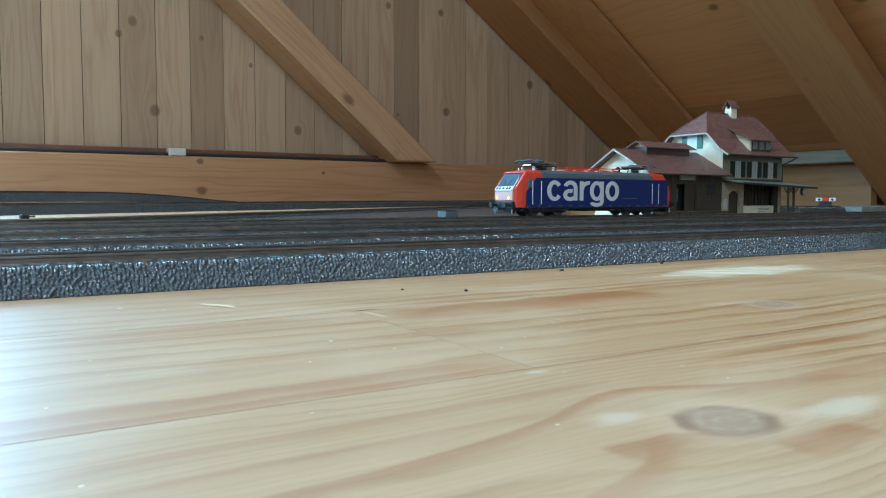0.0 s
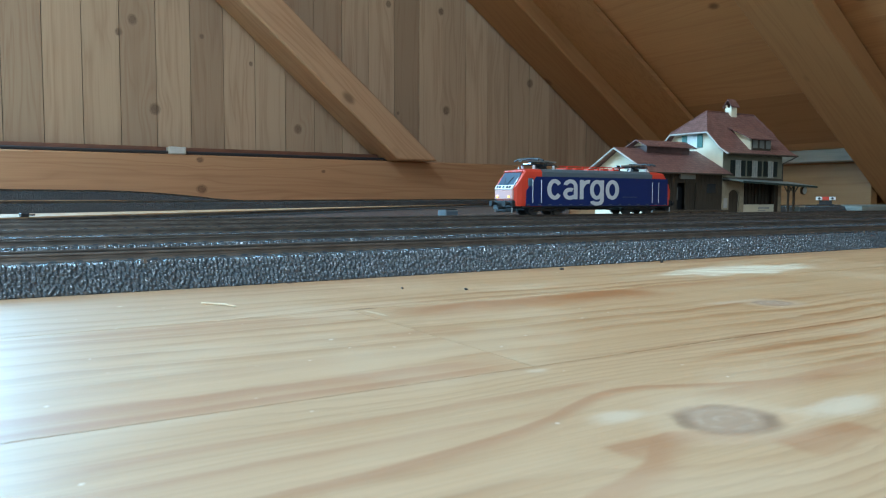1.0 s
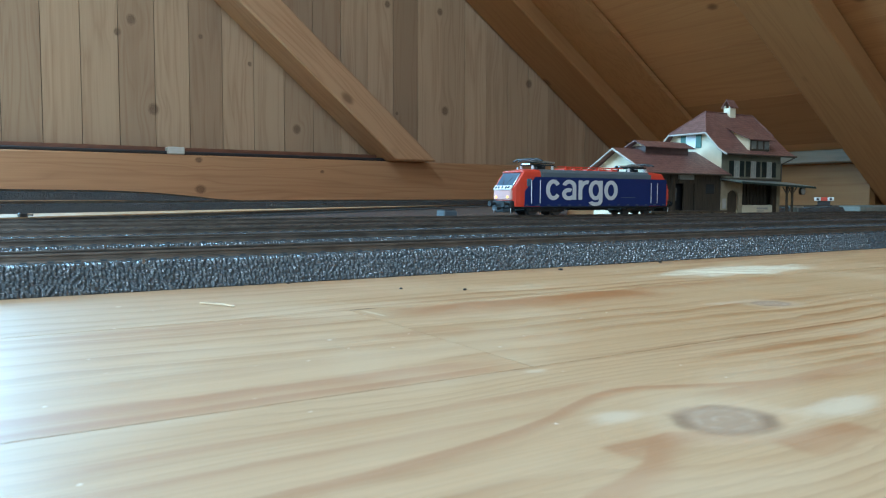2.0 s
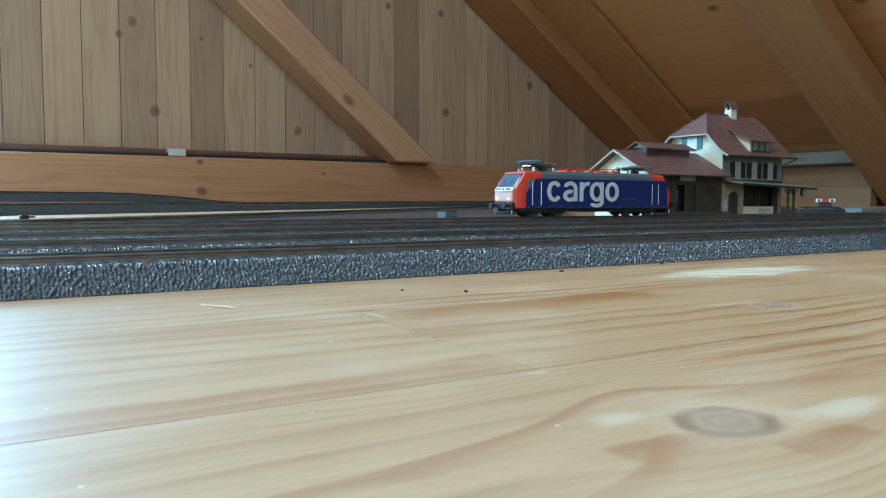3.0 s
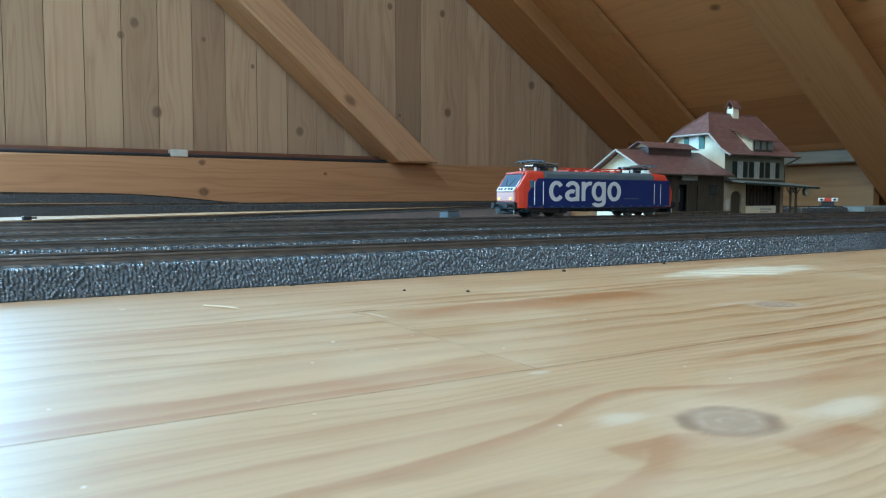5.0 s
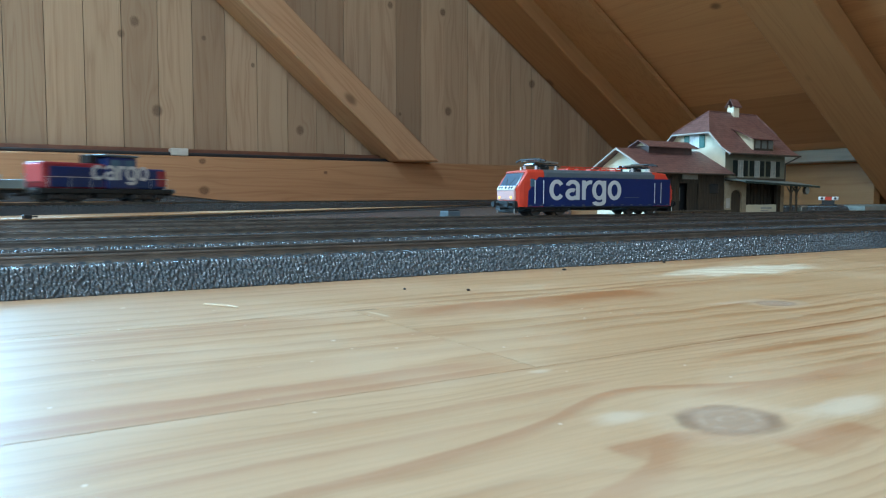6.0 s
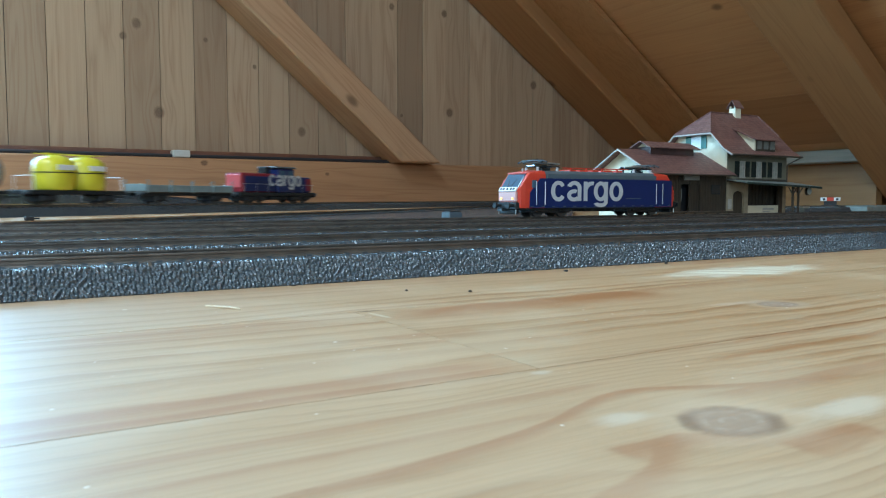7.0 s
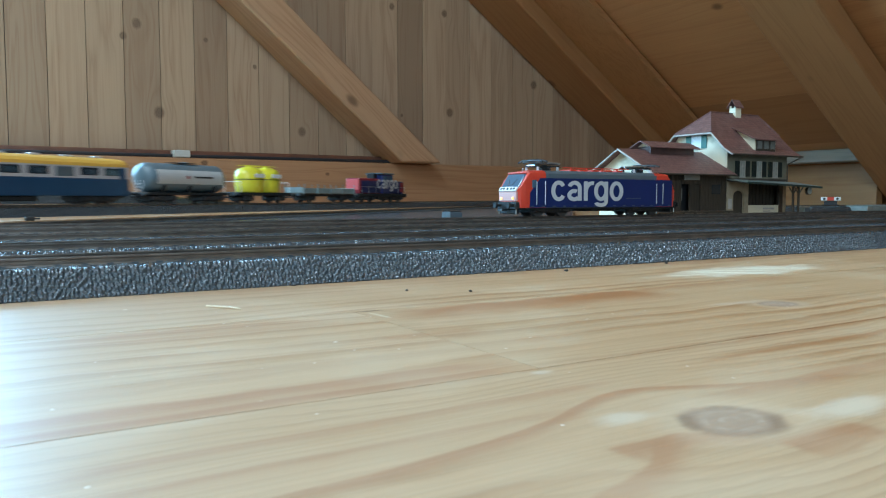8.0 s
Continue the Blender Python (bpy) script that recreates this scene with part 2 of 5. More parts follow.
    for px, py, lx, ly, turn, tint in ((0.0806, 0.1682, 0.0046, 0.00055, 0.0, (0.05, 0.022, 0.012)), (0.0800, 0.1610, 0.0007, 0.0060, 0.10, (0.66, 0.53, 0.37))):
        ex = q.math("DIVIDE", q.math("ADD", q.math("SUBTRACT", x, px), q.math("MULTIPLY", q.math("SUBTRACT", y, py), turn)), lx)
        ey = q.math("DIVIDE", q.math("ADD", q.math("SUBTRACT", y, py), q.math("MULTIPLY", wob, 0.0006)), ly)
        e = q.math("SQRT", q.math("ADD", q.math("MULTIPLY", ex, ex), q.math("MULTIPLY", ey, ey)))
        col = layer(col, q.math("MULTIPLY", q.math("SUBTRACT", 1.0, q.ramp(e, 0.7, 1.0)), 0.85), tint)
    # scuffed pale place with cross scratches
    ex = q.math("DIVIDE", q.math("SUBTRACT", x, 0.250), 0.046)
    ey = q.math("DIVIDE", q.math("SUBTRACT", y, 0.188), 0.015)
    e = q.math("SQRT", q.math("ADD", q.math("MULTIPLY", ex, ex), q.math("MULTIPLY", ey, ey)))
    e = q.math("SUBTRACT", 1.0, q.ramp(q.math("ADD", e, q.math("MULTIPLY", wob, 1.2)), 0.55, 1.1))
    scr = q.noise(q.xyz(q.math("MULTIPLY", q.math("ADD", x, q.math("MULTIPLY", y, 1.2)), 640.0), q.math("MULTIPLY", y, 30.0), 0.0), 1.0, 2)
    col = layer(col, q.math("MULTIPLY", e, q.math("ADD", 0.35, q.math("MULTIPLY", q.ramp(scr, 0.48, 0.58), 0.52))), (0.82, 0.75, 0.58))
    # pale chips of two sizes
    for scale, lo, hi in ((46, 0.018, 0.040), (140, 0.02, 0.06)):
        vo = m.node_tree.nodes.new("ShaderNodeTexVoronoi")
        vo.inputs["Scale"].default_value = scale
        q.put(q.xyz(q.math("ADD", x, q.math("MULTIPLY", wob, 0.004)), y, z), vo.inputs["Vector"])
        chip = q.math("SUBTRACT", 1.0, q.ramp(vo.outputs["Distance"], lo, hi))
        col = layer(col, q.math("MULTIPLY", chip, 0.7), (0.85, 0.79, 0.68))
    q.put(col, b.inputs["Base Color"])
    q.put(q.math("ADD", 0.42, q.math("ADD", q.math("MULTIPLY", cloud, 0.12), q.math("MULTIPLY", e, 0.15))), b.inputs["Roughness"])
    q.put(q.bump(q.math("ADD", q.math("MULTIPLY", late, 0.7), q.math("ADD", q.math("MULTIPLY", fine, 0.4), q.math("MULTIPLY", e, scr))), 0.2, 0.0003), b.inputs["Normal"])
    return m


M_TABLE = table_material()
M_WALL = wood("pine_wall_boards", (0.49, 0.335, 0.22), (0.34, 0.195, 0.115), "z", ring=22, rough=0.6, per_piece=0.62, flat=0.85,
              knots=((0.242, 0.385, 0.014), (0.211, 0.759, 0.0125), (0.455, 0.337, 0.012), (0.422, 0.305, 0.009), (0.399, 1.562, 0.013), (0.291, 1.239, 0.013), (0.587, 1.218, 0.011), (0.586, 1.040, 0.010), (0.273, 1.071, 0.005), (0.433, 0.503, 0.006), (0.376, 0.630, 0.006)))
M_BEAM = wood("pine_beam", (0.47, 0.245, 0.125), (0.33, 0.15, 0.07), "face", ring=20, rough=0.5, per_piece=0.15, flat=0.8,
              knots=((0.476, 0.116, 0.008), (0.479, 0.043, 0.012), (0.804, 0.094, 0.005), (0.02, 0.06, 0.009), (1.42, 0.08, 0.010)))
M_SOFFIT = wood("pine_soffit", (0.47, 0.215, 0.085), (0.33, 0.125, 0.042), "y", ring=16, rough=0.5, knot_field=9.0, per_piece=0.45, island=True, contrast=0.35)
M_MOULD = mat("red_brown_moulding", (0.16, 0.06, 0.035), 0.45, vary=0.2, scale=30)
M_DARK = mat("dark_gap", (0.02, 0.02, 0.025), 0.6)
M_FLOOR = wood("floor_boards", (0.30, 0.19, 0.10), (0.2, 0.11, 0.05), "x", ring=20, rough=0.5)
M_TAPE = mat("white_tape", (0.5, 0.48, 0.46), 0.5, vary=0.06, scale=90)
M_WHITE = mat("white_paint", (0.8, 0.8, 0.78), 0.4, vary=0.03, scale=50)


def ballast_material():
    """Moulded grey ballast: glossy grains a millimetre or two across."""
    m = bpy.data.materials.new("moulded_ballast")
    m.use_nodes = True
    q = Nodes(m)
    b = m.node_tree.nodes["Principled BSDF"]
    tc = m.node_tree.nodes.new("ShaderNodeTexCoord")
    vo = m.node_tree.nodes.new("ShaderNodeTexVoronoi")
    vo.feature = "SMOOTH_F1"
    vo.inputs["Scale"].default_value = 1150
    vo.inputs["Smoothness"].default_value = 0.35
    wob = m.node_tree.nodes.new("ShaderNodeTexNoise")
    wob.inputs["Scale"].default_value = 900
    va = m.node_tree.nodes.new("ShaderNodeVectorMath")
    va.operation = "MULTIPLY_ADD"
    va.inputs[1].default_value = (0.0007, 0.0007, 0.0007)
    q.put(wob.outputs["Color"], va.inputs[0])
    q.put(tc.outputs["Object"], va.inputs[2])
    q.put(va.outputs[0], vo.inputs["Vector"])
    h = q.math("SUBTRACT", 1.0, vo.outputs["Distance"])
    col = q.mix(q.noise(tc.outputs["Object"], 900, 2), (0.042, 0.053, 0.062), (0.070, 0.084, 0.096))
    q.put(col, b.inputs["Base Color"])
    b.inputs["Roughness"].default_value = 0.2
    q.put(q.bump(h, 1.0, 0.0009), b.inputs["Normal"])
    return m


M_BALLAST = ballast_material()
M_TIE = mat("dark_sleeper_plastic", (0.058, 0.070, 0.080), 0.22, vary=0.3, scale=300, bump=0.2, bump_scale=1500)
M_RAIL = mat("browned_rail", (0.17, 0.14, 0.12), 0.34, metal=0.6, vary=0.3, scale=120)
M_STUD = mat("contact_studs", (0.25, 0.25, 0.25), 0.35, metal=0.8)


# ---- mesh helpers ----
def finish(bm, name, material, smooth=False):
    me = bpy.data.meshes.new(name)
    bmesh.ops.recalc_face_normals(bm, faces=bm.faces)
    bm.to_mesh(me)
    bm.free()
    for m in material if isinstance(material, (list, tuple)) else [material]:
        me.materials.append(m)
    if smooth:
        for poly in me.polygons:
            poly.use_smooth = True
    return me


def part(name, bm, material, parent=None, label="", smooth=False, m=None):
    ob = new(name, finish(bm, name, material, smooth))
    if parent is not None:
        ob.parent = parent
    if m is not None:
        ob.matrix_basis = m
    return tagged(ob, label)


def share(name, me, parent, m):
    ob = new(name, me)
    ob.parent, ob.matrix_basis = parent, m
    return ob


def box(bm, lo, hi, bevel=0.0, m=None, segs=1):
    c = [(a + b) / 2 for a, b in zip(lo, hi)]
    d = [abs(b - a) for a, b in zip(lo, hi)]
    g = bmesh.ops.create_cube(bm, size=1, matrix=(m or Matrix()) @ Matrix.Translation(c) @ Matrix.Diagonal((*d, 1)))
    if bevel:
        es = {e for v in g["verts"] for e in v.link_edges}
        bmesh.ops.bevel(bm, geom=list(es), offset=bevel, segments=segs, affect="EDGES", profile=0.5)
    return bm


def boxed(lo, hi, bevel=0.0, m=None, segs=1):
    return box(bmesh.new(), lo, hi, bevel, m, segs)


def rod(bm, a, b, r, n=8, r2=None):
    a, b = Vector(a), Vector(b)
    d = b - a
    m = Matrix.Translation((a + b) / 2) @ d.to_track_quat("Z", "Y").to_matrix().to_4x4()
    bmesh.ops.create_cone(bm, cap_ends=True, segments=n, radius1=r, radius2=r if r2 is None else r2, depth=d.length, matrix=m)
    return bm


def prism(bm, pts, lo, hi, axis="y"):
    """A polygon in (u, v), drawn out from lo to hi along an axis."""
    def at(u, v, w):
        return {"y": (u, w, v), "x": (w, u, v), "z": (u, v, w)}[axis]
    a = [bm.verts.new(at(u, v, lo)) for u, v in pts]
    b = [bm.verts.new(at(u, v, hi)) for u, v in pts]
    bm.faces.new(a)
    bm.faces.new(b)
    for i in range(len(pts)):
        j = (i + 1) % len(pts)
        bm.faces.new((a[i], a[j], b[j], b[i]))
    return bm


def thing(name, m, label, category, group=""):
    ob = new(name)
    ob.empty_display_size = 0.01
    ob.matrix_basis = m
    return tagged(ob, label, category, group)


# ---- the attic ----
def roof_z(x):
    """Underside of the rafters."""
    return 0.64 - 0.70 * (x - 1.295)


RIDGE_X, SOFFIT_UP, EAVE_X = -0.55, 0.075, 2.075


def attic():
    # gable wall: tongued boards, each with its slanting head
    wall = tagged(new("wall_north"), "unpainted vertical pine boards behind the railway table", "wall", kind="structure")
    w, x = 0.0836, WEST_X
    x = 0.056 - w * 22
    while x < 2.25:
        x0, x1 = max(x, WEST_X), x + w - 0.0014
        if x1 > WEST_X + 0.01:
            z0, z1 = [min(roof_z(v), roof_z(RIDGE_X)) + SOFFIT_UP - 0.004 for v in (x0, x1)]
            dy = random.uniform(-0.0015, 0.0015)
            spans = [(FLOOR_Z, z0, z1)]
            if x1 > WIN[0] and x0 < WIN[1]:
                spans = [(FLOOR_Z, WIN[2], WIN[2]), (WIN[3], z0, z1)]
            for low, za, zb in spans:
                if zb > low + 0.02:
                    part("board", prism(bmesh.new(), [(x0, low), (x1, low), (x1, zb), (x0, za)], WALL_Y + dy, WALL_Y + 0.02), M_WALL, wall)
        x += w
    zr = roof_z(RIDGE_X) + 0.1
    wx0, wx1, wz0, wz1 = WIN
    for pts in ([(wx1, FLOOR_Z), (2.4, FLOOR_Z), (2.4, roof_z(2.4) + 0.1), (wx1, roof_z(wx1) + 0.1)], [(WEST_X - 0.1, FLOOR_Z), (wx0, FLOOR_Z), (wx0, zr), (WEST_X - 0.1, zr)],
                [(wx0, FLOOR_Z), (wx1, FLOOR_Z), (wx1, wz0), (wx0, wz0)], [(wx0, wz1), (wx1, wz1), (wx1, roof_z(wx1) + 0.1), (RIDGE_X, zr), (wx0, zr)]):
        part("backing", prism(bmesh.new(), pts, WALL_Y + 0.022, WALL_Y + 0.12), M_DARK, wall)
    # sill beam along the foot of the gable wall, with its dark moulding
    bm = boxed((WEST_X, 1.93, -0.12), (EAVE_X - 0.01, WALL_Y - 0.003, 0.128), 0.004)
    tagged(part("sill_beam", bm, M_BEAM), "orange-brown pine sill beam along the wall", "beam", kind="structure")
    mould = tagged(new("trim"), "thin red-brown moulding lying on the sill beam", "moulding", kind="structure")
    part("moulding", boxed((WEST_X, 1.962, 0.1335), (0.985, 1.995, 0.147), 0.002), M_MOULD, mould)
    # added black rod draws the shadow line between beam and moulding
    part("cable_or_gap_shade", rod(bmesh.new(), (WEST_X, 1.944, 0.1325), (1.13, 1.944, 0.1325), 0.0045, 8), M_DARK, mould, "black rod standing in for the shadow in the gap")
    tagged(part("tape_strip", boxed((0.402, 1.930, 0.1285), (0.443, 1.9645, 0.1465), 0.002), M_TAPE), "strip of white tape over the moulding", "tape")
    # diagonal brace on the wall
    by, bz, tz, run = 1.866, 0.1285, 0.735, 0.709
    lie = pose(1.002, by, bz, 0, math.degrees(math.atan2(tz - bz, run)), 0)
    back = lie.inverted()
    foot = [back @ Vector((x, by, z)) for x, z in ((1.002, bz), (1.130, bz), (1.130 - run, tz), (1.002 - run, tz))]
    bm = prism(bmesh.new(), [(v.x, v.z) for v in foot], 0.0, WALL_Y - 0.004 - by)
    bmesh.ops.bevel(bm, geom=bm.edges[:], offset=0.004, segments=1, affect="EDGES")
    brace = part("diagonal_brace", bm, M_BRACE, m=lie)
    tagged(brace, "diagonal pine brace against the boarded wall", "timber brace")
    # soffit boards run level from the gable towards the room
    roof = tagged(new("ceiling"), "sloping pine boarding under the roof", "ceiling", kind="structure")
    bm = bmesh.new()
    n = 17
    for i in range(n):
        xa, xb = RIDGE_X + (2.4 - RIDGE_X) * i / n, RIDGE_X + (2.4 - RIDGE_X) * (i + 1) / n - 0.0006
        za, zb = roof_z(xa) + SOFFIT_UP, roof_z(xb) + SOFFIT_UP
        prism(bm, [(xa, za), (xb, zb), (xb, zb + 0.02), (xa, za + 0.02)], SOUTH_Y, WALL_Y + 0.1)
    part("soffit", bm, M_SOFFIT, roof)
    zc = roof_z(RIDGE_X) + SOFFIT_UP
    sx0, sx1, sy0, sy1 = SKYLIGHT
    for a, b in (((WEST_X - 0.1, SOUTH_Y - 0.1), (sx0, WALL_Y + 0.1)), ((sx1, SOUTH_Y - 0.1), (RIDGE_X, WALL_Y + 0.1)), ((sx0, SOUTH_Y - 0.1), (sx1, sy0)), ((sx0, sy1), (sx1, WALL_Y + 0.1))):
        part("flat_ceiling", boxed((*a, zc), (*b, zc + 0.05)), M_SOFFIT, roof)
    part("roof_skin", prism(bmesh.new(), [(RIDGE_X, zc + 0.03), (2.4, roof_z(2.4) + SOFFIT_UP + 0.03), (2.4, roof_z(2.4) + 0.2), (RIDGE_X, zc + 0.15)], SOUTH_Y - 0.1, WALL_Y + 0.1), M_DARK, roof)
    for y0, y1 in ((1.81, 1.996), (1.01, 1.18), (0.17, 0.34), (-0.67, -0.50), (-1.5, -1.33)):
        lie = pose(RIDGE_X, 0, roof_z(RIDGE_X), 0, math.degrees(math.atan(0.70)), 0)
        corners = [lie.inverted() @ Vector((x, 0, z)) for x, z in ((RIDGE_X, roof_z(RIDGE_X)), (2.3, roof_z(2.3)), (2.3, roof_z(2.3) + SOFFIT_UP - 0.003), (RIDGE_X, zc - 0.003))]
        bm = prism(bmesh.new(), [(v.x, v.z) for v in corners], y0, y1)
        bmesh.ops.bevel(bm, geom=bm.edges[:], offset=0.004, segments=1, affect="EDGES")
        tagged(part("rafter", bm, M_RAFTER, m=lie), "heavy brown pine rafter under the sloping boards", "rafter", "roof rafters")
    up = SOFFIT_UP - 0.004
    part("cover_board", prism(bmesh.new(), [(RIDGE_X, roof_z(RIDGE_X) + up - 0.018), (2.3, roof_z(2.3) + up - 0.018), (2.3, roof_z(2.3) + up), (RIDGE_X, roof_z(RIDGE_X) + up)], 1.625, 1.8075), M_RAFTER, roof)
    # low knee wall under the eaves
    knee = tagged(new("wall_east"), "low boarded knee wall under the eaves", "wall", kind="structure")
    part("cap_board", boxed((EAVE_X - 0.008, SOUTH_Y, 0.130), (EAVE_X + 0.16, 1.925, 0.166), 0.003), M_GREYWOOD, knee, "weathered pale grey cap board")
    for a, b in ((1.182, 1.808), (0.342, 1.008), (-0.498, 0.168), (-1.328, -0.672)):
        part("knee_board", boxed((EAVE_X + 0.055, a, FLOOR_Z), (EAVE_X + 0.085, b, 0.126)), M_BEAM_Y, knee)
    part("backing", boxed((EAVE_X + 0.125, SOUTH_Y, FLOOR_Z), (EAVE_X + 0.2, WALL_Y, 0.05)), M_BEAM_Y, knee)
    # closing walls and floor
    tagged(part("floor", boxed((WEST_X - 0.1, SOUTH_Y - 0.1, FLOOR_Z - 0.05), (2.5, WALL_Y + 0.1, FLOOR_Z)), M_FLOOR), "brown boarded attic floor", "floor", kind="structure")
    tagged(part("wall_west", boxed((WEST_X - 0.1, SOUTH_Y, FLOOR_Z), (WEST_X, WALL_Y, zc)), M_SOUTH), "plain boarded end wall", "wall", kind="structure")
    south = tagged(new("wall_south"), "plain boarded wall with a window behind the camera", "wall", kind="structure")
    y0, y1, z0, z1 = SOUTH_WIN
    for a, b in (((WEST_X - 0.1, FLOOR_Z), (y0, zc)), ((y1, FLOOR_Z), (2.4, zc)), ((y0, FLOOR_Z), (y1, z0)), ((y0, z1), (y1, zc))):
        cut = [(a[0], a[1]), (b[0], a[1]), (b[0], min(b[1], roof_z(max(b[0], RIDGE_X)) + SOFFIT_UP))]
        if a[0] < RIDGE_X < b[0] and b[1] == zc:
            cut.append((RIDGE_X, zc))
        cut.append((a[0], min(b[1], roof_z(max(a[0], RIDGE_X)) + SOFFIT_UP)))
        part("wall_piece", prism(bmesh.new(), cut, SOUTH_Y - 0.1, SOUTH_Y), M_SOUTH, south)
    win = tagged(new("window_2"), "white-framed window in the wall behind", "window", kind="structure")
    bm = bmesh.new()
    for a, b in (((y0, z0), (y0 + 0.05, z1)), ((y1 - 0.05, z0), (y1, z1)), ((y0 + 0.05, z0), (y1 - 0.05, z0 + 0.05)), ((y0 + 0.05, z1 - 0.05), (y1 - 0.05, z1)), (((y0 + y1) / 2 - 0.025, z0 + 0.05), ((y0 + y1) / 2 + 0.025, z1 - 0.05))):
        box(bm, (a[0], SOUTH_Y - 0.085, a[1]), (b[0], SOUTH_Y - 0.035, b[1]))
    part("window_frame", bm, M_WHITE, win)
    x0, x1, z0, z1 = WIN
    win = tagged(new("window_1"), "white-framed window letting in daylight", "window", kind="structure")
    bm = bmesh.new()
    for a, b in (((x0, z0), (x0 + 0.05, z1)), ((x1 - 0.05, z0), (x1, z1)), ((x0 + 0.05, z0), (x1 - 0.05, z0 + 0.05)), ((x0 + 0.05, z1 - 0.05), (x1 - 0.05, z1)), (((x0 + x1) / 2 - 0.025, z0 + 0.05), ((x0 + x1) / 2 + 0.025, z1 - 0.05))):
        box(bm, (a[0], WALL_Y + 0.035, a[1]), (b[0], WALL_Y + 0.085, b[1]))
    part("window_frame", bm, M_WHITE, win)


M_BRACE = wood("pine_brace", (0.49, 0.285, 0.165), (0.35, 0.175, 0.09), "face", ring=24, rough=0.55, knot_field=7.0, per_piece=0.1)
M_RAFTER = wood("pine_rafter", (0.42, 0.20, 0.08), (0.29, 0.115, 0.04), "x", ring=22, rough=0.5, knot_field=8.0, per_piece=0.3, contrast=0.4)
M_BEAM_Y = wood("pine_knee_board", (0.36, 0.20, 0.085), (0.25, 0.12, 0.045), "y", ring=18, rough=0.5, knot_field=1.6)
M_GREYWOOD = wood("weathered_board", (0.30, 0.27, 0.22), (0.20, 0.18, 0.15), "y", ring=20, rough=0.6)
M_SOUTH = mat("south_wall_wood", (0.45, 0.33, 0.2), 0.7, vary=0.15, scale=5)
attic()


# ---- tables ----
def tables():
    table = thing("railway_table", pose(0, 0, 0), "large glued pine panel table top with knots", "table")
    # glued lamellas lie side by side
    rng = random.Random(4)
    edges = [-0.35, -0.19, -0.06, 0.0965, 0.1685, 0.262]
    while edges[-1] < 1.9:
        edges.append(edges[-1] + rng.uniform(0.06, 0.12))
    for i, (a, b) in enumerate(zip(edges, edges[1:])):
        cuts = [-1.4, 0.077 if i == 3 else rng.uniform(-0.9, -0.2), 2.19]
        for c, d in zip(cuts, cuts[1:]):
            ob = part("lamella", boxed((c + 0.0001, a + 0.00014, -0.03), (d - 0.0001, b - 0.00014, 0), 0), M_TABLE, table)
    for x, y in ((-1.3, -0.28), (1.85, -0.28), (-1.3, 1.82), (1.85, 1.82)):
        part("leg", boxed((x - 0.04, y - 0.04, FLOOR_Z), (x + 0.04, y + 0.04, -0.03), 0.004), M_TABLE, table)
    # the raised board on which the rear tracks lie
    u, n = Vector((math.cos(BACK_A), math.sin(BACK_A))), Vector((-math.sin(BACK_A), math.cos(BACK_A)))
    o = Vector((0.013, 0.640))
    u2 = Vector((math.cos(radians(39.0)), math.sin(radians(39.0))))
    pts = [Vector((-1.3, 0.62)), Vector((-0.25, 0.62)), o, o + u2 * 1.55, Vector((1.2, 1.86)), Vector((-1.3, 1.86))]
    bm = prism(bmesh.new(), [(v.x, v.y) for v in pts], 0.0005, BACK_Z, "z")
    tagged(part("raised_board", bm, M_TABLE), "pale pine board raised on the table under the rear tracks", "board")


BACK_A, BACK_Z = radians(34.2), 0.011
tables()


# ---- tracks ----
ROAD_H, TIE_H, RAIL_H, PITCH = 0.0078, 0.0007, 0.0024, 0.0069
RAIL_TOP = ROAD_H + TIE_H + RAIL_H


def along(path, step):
    """Places and directions at even steps along a polyline."""
    out, left = [], 0.0
    for a, b in zip(path, path[1:]):
        a, b = Vector(a).to_3d(), Vector(b).to_3d()
        d = (b - a).length
        s = left
        while s < d:
            p = a + (b - a) * (s / d)
            out.append((p.x, p.y, p.z, math.atan2(b.y - a.y, b.x - a.x)))
            s += step
        left = s - d
    return out


def sweep(bm, path, section, z):
    rows = []
    for i, p in enumerate(path):
        a, b = Vector(path[max(i - 1, 0)]).to_2d(), Vector(path[min(i + 1, len(path) - 1)]).to_2d()
        t = (b - a).normalized()
        n = Vector((-t.y, t.x))
        rise = p[2] if len(p) > 2 else 0.0
        rows.append([bm.verts.new((p[0] + n.x * u, p[1] + n.y * u, z + rise + v)) for u, v in section])
    k = len(section)
    for r, q in zip(rows, rows[1:]):
        for i in range(k):
            j = (i + 1) % k
            bm.faces.new((r[i], r[j], q[j], q[i]))
    bm.faces.new(rows[0])
    bm.faces.new(rows[-1])
    return bm


def tie_mesh():
    bm = bmesh.new()
    box(bm, (-0.0015, -0.0152, -0.0006), (0.0015, 0.0152, TIE_H))
    for v in bm.verts:
        if v.co.z > 0:
            v.co.x *= 0.8
            v.co.y *= 0.985
    for s in (-1, 1):
        for r in (-1, 1):
            box(bm, (-0.0009, s * 0.00825 + r * 0.0014 - 0.0006, TIE_H), (0.0009, s * 0.00825 + r * 0.0014 + 0.0006, TIE_H + 0.0005))
    return finish(bm, "sleeper", M_TIE)


TIE = tie_mesh()
JOINER = finish(box(boxed((-0.0016, 0.00755, TIE_H), (0.0016, 0.00895, TIE_H + 0.0010)), (-0.0004, 0.0151, -0.0002), (0.0004, 0.0163, 0.0016)), "rail_joiner", M_RAIL)


